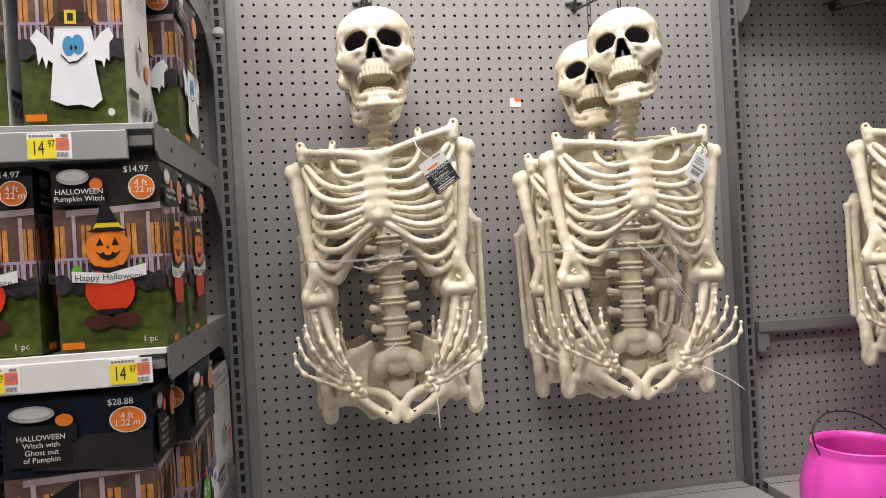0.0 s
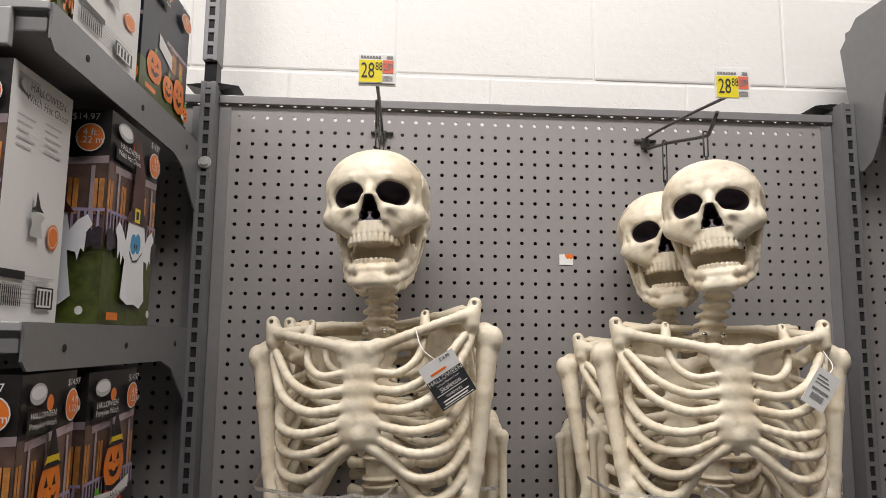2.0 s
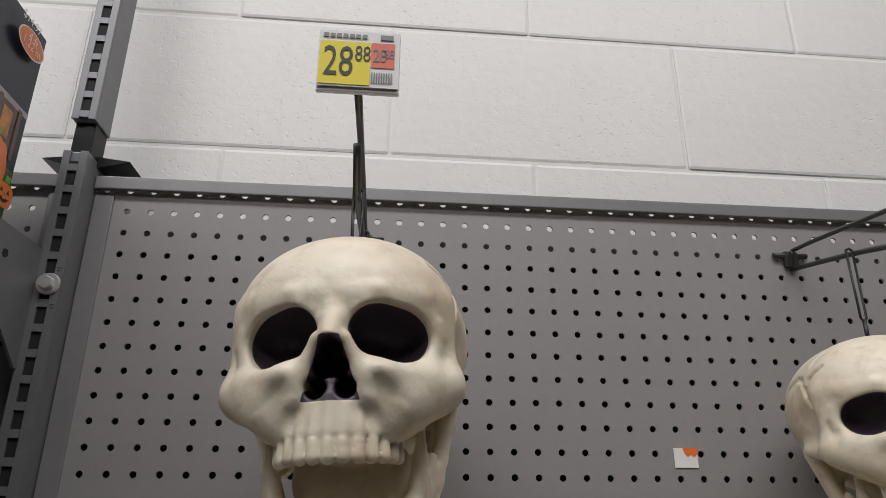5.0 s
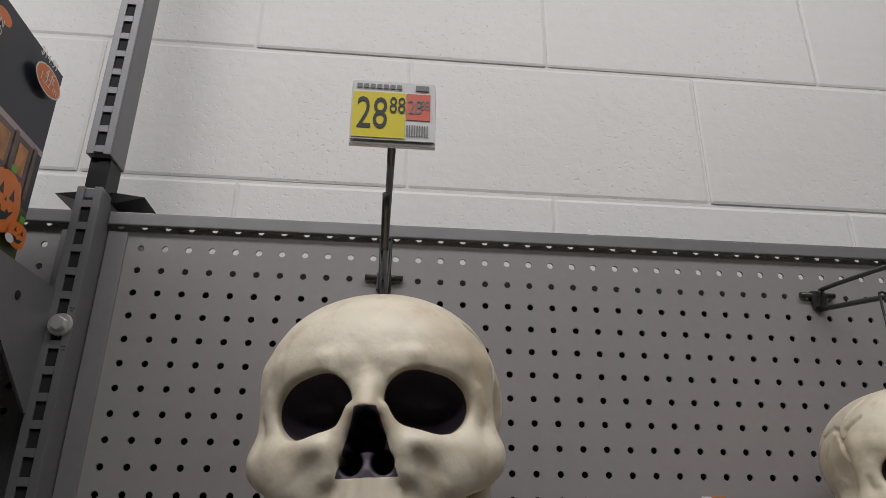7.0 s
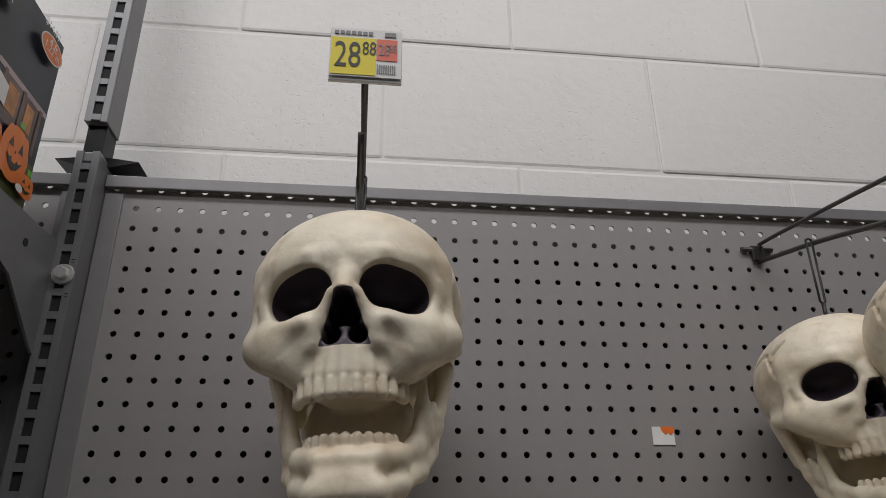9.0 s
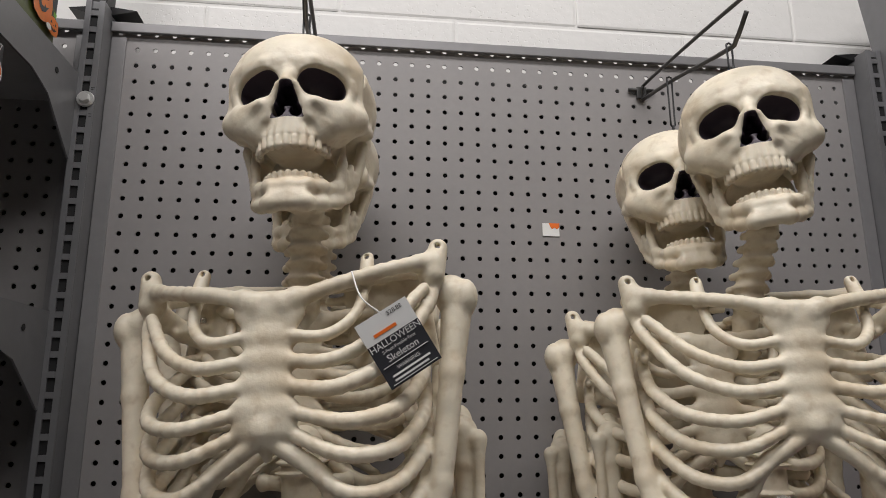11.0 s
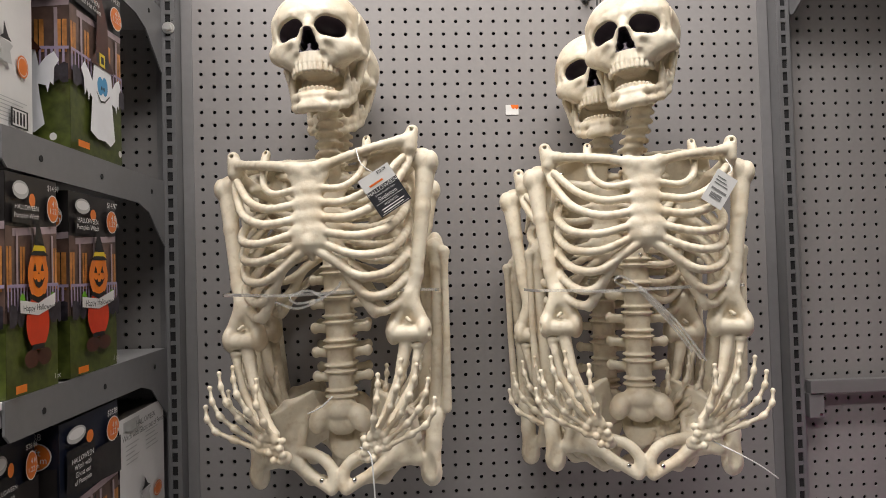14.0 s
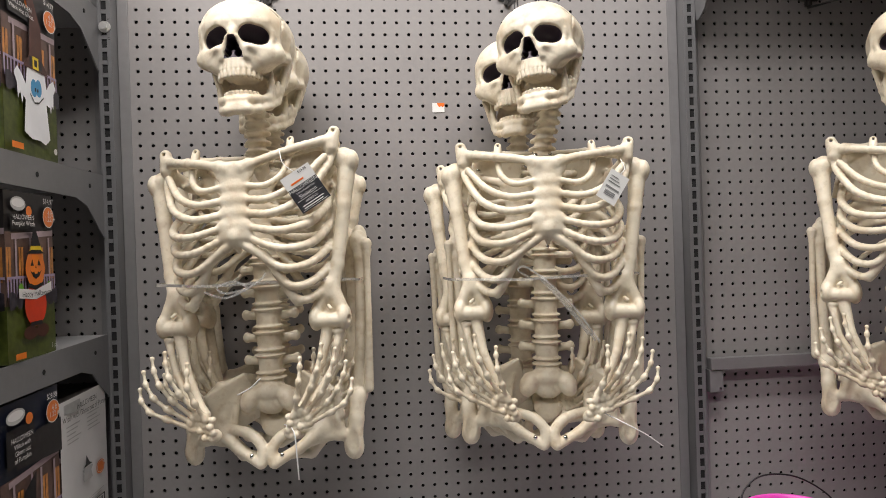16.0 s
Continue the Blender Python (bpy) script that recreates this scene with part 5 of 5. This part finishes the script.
for pts in ([(0.372, -0.352, 1.250), (0.388, -0.372, 1.244), (0.392, -0.375, 1.21), (0.394, -0.372, 1.168)], [(0.888, -0.352, 1.242), (0.92, -0.372, 1.226), (0.955, -0.375, 1.206), (0.985, -0.372, 1.184)], [(0.29, -0.30, 1.29), (0.312, -0.31, 1.302), (0.33, -0.315, 1.318)]):
    tagged(mesh_object("zip_tie", put_tube(bmesh.new(), spline(pts, 5), 0.0011, 6), WHITE_CARD), "thin white plastic tie end at a skeleton's wrist", "tie", "zip ties")

# ---- decks and the right bay ----
for n, x0 in enumerate((0.018, BAY + 0.018)):
    bm = bmesh.new()
    put_box(bm, (x0, -0.60, DECK - 0.04), (x0 + BAY - 0.036, -0.047, DECK), 0.003)
    deck = tagged(mesh_object("low_shelf", bm, SHELF_TOP), "wide grey steel shelf below the hanging goods", "shelf", "low shelves")
    strip = perforated(92, 3, 0.0127, 0.0026, 0.004)
    strip.materials.append(SHELF_TOP)
    row = new("perforated_strip", strip)
    row.parent = deck
    row.matrix_basis = Matrix(((1, 0, 0, x0 + 0.006), (0, 0, 1, -0.0465), (0, -1, 0, DECK), (0, 0, 0, 1)))
    # unseen panel added to keep light from leaking in behind the pegboard
    tagged(mesh_object("light_block_panel", block((x0 - 0.018, -0.002, 0), (x0 + BAY - 0.018, 0.006, low), 0), PEG), "unseen grey panel added below the pegboard to keep light out", "panel", "back panels", "structure")
tagged(mesh_object("light_block_panel", block((-BAY, -0.002, 0), (0, 0.006, low), 0), PEG), "unseen grey panel added below the pegboard to keep light out", "panel", "back panels", "structure")
# unseen plates added to close both ends of the gap
for x in (-BAY, 2 * BAY):
    tagged(mesh_object("trim", block((x - 0.003, 0.006, 0), (x + 0.003, WALL_Y, TOP), 0), STEEL), "unseen grey plate added to close the gap behind the pegboard", "trim", "pegboard trims", "structure")

top = tagged(mesh_object("upper_shelf", block((BAY + 0.022, -0.46, 2.262), (2 * BAY - 0.022, -0.01, 2.29), 0.002), STEEL), "grey steel shelf high over the next bay", "shelf")
bm = bmesh.new()
outline = [(-0.004, 2.255), (-0.055, 2.300), (-0.46, 2.300), (-0.46, 2.262), (-0.25, 2.246), (-0.185, 2.222), (-0.137, 2.170), (-0.112, 2.110), (-0.095, 2.045), (-0.075, 2.012), (-0.05, 1.997), (-0.038, 1.998), (-0.030, 2.06)]
put_prism(bm, outline, (0, 0.004))
bracket = part("bracket", bm, STEEL, top, "curved grey steel bracket")
bracket.matrix_basis = Matrix(((0, -1, 0, BAY + 0.018), (1, 0, 0, 0), (0, 0, 1, 0), (0, 0, 0, 1)))

bm = block((1.247, -0.034, 1.2345), (2 * BAY - 0.05, -0.014, 1.2600), 0.0015)
bar = tagged(mesh_object("hang_rail", bm, TRIM), "grey steel cross rail in front of the pegboard", "rail")
bm = bmesh.new()
put_box(bm, (1.2455, -0.030, 1.185), (1.276, -0.0006, 1.2335), 0.0015)
part("bracket", bm, TRIM, bar)
bm = bmesh.new()
bmesh.ops.create_cone(bm, cap_ends=True, segments=10, radius1=0.003, radius2=0.003, depth=0.002, matrix=pose(1.268, -0.031, 1.193, 90, 0, 0))
part("bolt_head", bm, CHROME, bar)

# hook of the skeleton in the next bay
scan_hook(1.518)
tie(1.519, -0.262, 1.943, 1.992)


def pail(x, y):
    """A ribbed pink pumpkin pail with a wire handle and a black printed face."""
    profile = [(0.055, 0.0), (0.075, 0.004), (0.100, 0.035), (0.113, 0.085), (0.112, 0.13), (0.101, 0.175), (0.087, 0.205), (0.084, 0.214), (0.087, 0.224), (0.086, 0.228), (0.082, 0.226), (0.080, 0.212), (0.098, 0.17), (0.108, 0.12), (0.108, 0.085), (0.095, 0.036), (0.07, 0.008), (0.0, 0.006)]
    bm = bmesh.new()
    n = 96
    rings = []
    for r, z in profile:
        lobe = 0.055 * min(1.0, max(0.0, (0.205 - z) / 0.05)) * min(1.0, r / 0.05)
        rings.append([bm.verts.new((r * (1 - lobe * (1 - abs(math.sin(5 * a)) ** 0.6)) * math.cos(a), r * (1 - lobe * (1 - abs(math.sin(5 * a)) ** 0.6)) * math.sin(a), z)) for a in (2 * math.pi * k / n for k in range(n))])
    for a, b in zip(rings, rings[1:]):
        for k in range(n):
            bm.faces.new((a[k], a[(k + 1) % n], b[(k + 1) % n], b[k]))
    bmesh.ops.remove_doubles(bm, verts=bm.verts, dist=1e-5)
    ob = tagged(mesh_object("pumpkin_pail", bm, PINK, smooth=True), "bright pink plastic pumpkin pail with a black wire handle", "pail", "pink pails")
    ob.matrix_basis = Matrix.LocRotScale((x, y, DECK + 0.001), None, (0.95, 0.95, 0.90))
    part("handle", put_tube(bmesh.new(), spline([(-0.082, 0.0, 0.200), (-0.094, 0.006, 0.235), (-0.086, 0.014, 0.268), (-0.045, 0.024, 0.289), (0.02, 0.026, 0.281), (0.072, 0.012, 0.245), (0.082, 0.0, 0.200)], 6), 0.0016, 8), TIE, ob, "thin black wire handle")
    for s in (-1, 1):
        bm = bmesh.new()
        bmesh.ops.create_uvsphere(bm, u_segments=10, v_segments=8, radius=0.005, matrix=Matrix.Translation((s * 0.085, 0, 0.200)))
        part("lug", bm, PINK, ob, smooth=True)
    for u, shape in ((-0.42, ((-0.16, 0.115), (0.16, 0.115), (0.0, 0.158))), (0.42, ((-0.16, 0.115), (0.16, 0.115), (0.0, 0.158))), (0.0, ((-0.5, 0.085), (-0.25, 0.05), (0.25, 0.05), (0.5, 0.085), (0.2, 0.07), (-0.2, 0.07)))):
        bm = bmesh.new()
        bm.faces.new([bm.verts.new((0.1155 * math.sin(u + a), -0.1155 * math.cos(u + a), z)) for a, z in shape])
        part("printed_face", bm, INK, ob)
    return ob


pink_pail = pail(1.196, -0.40)
for x, y, turn in ((1.60, -0.41, 40), (1.84, -0.38, -25), (1.69, -0.155, 70), (1.93, -0.15, 15), (2.08, -0.40, -60)):
    copy_thing(pink_pail, Matrix.Translation((x, y, DECK + 0.001)) @ Matrix.Rotation(radians(turn), 4, "Z") @ Matrix.Diagonal((0.95, 0.95, 0.90, 1)))
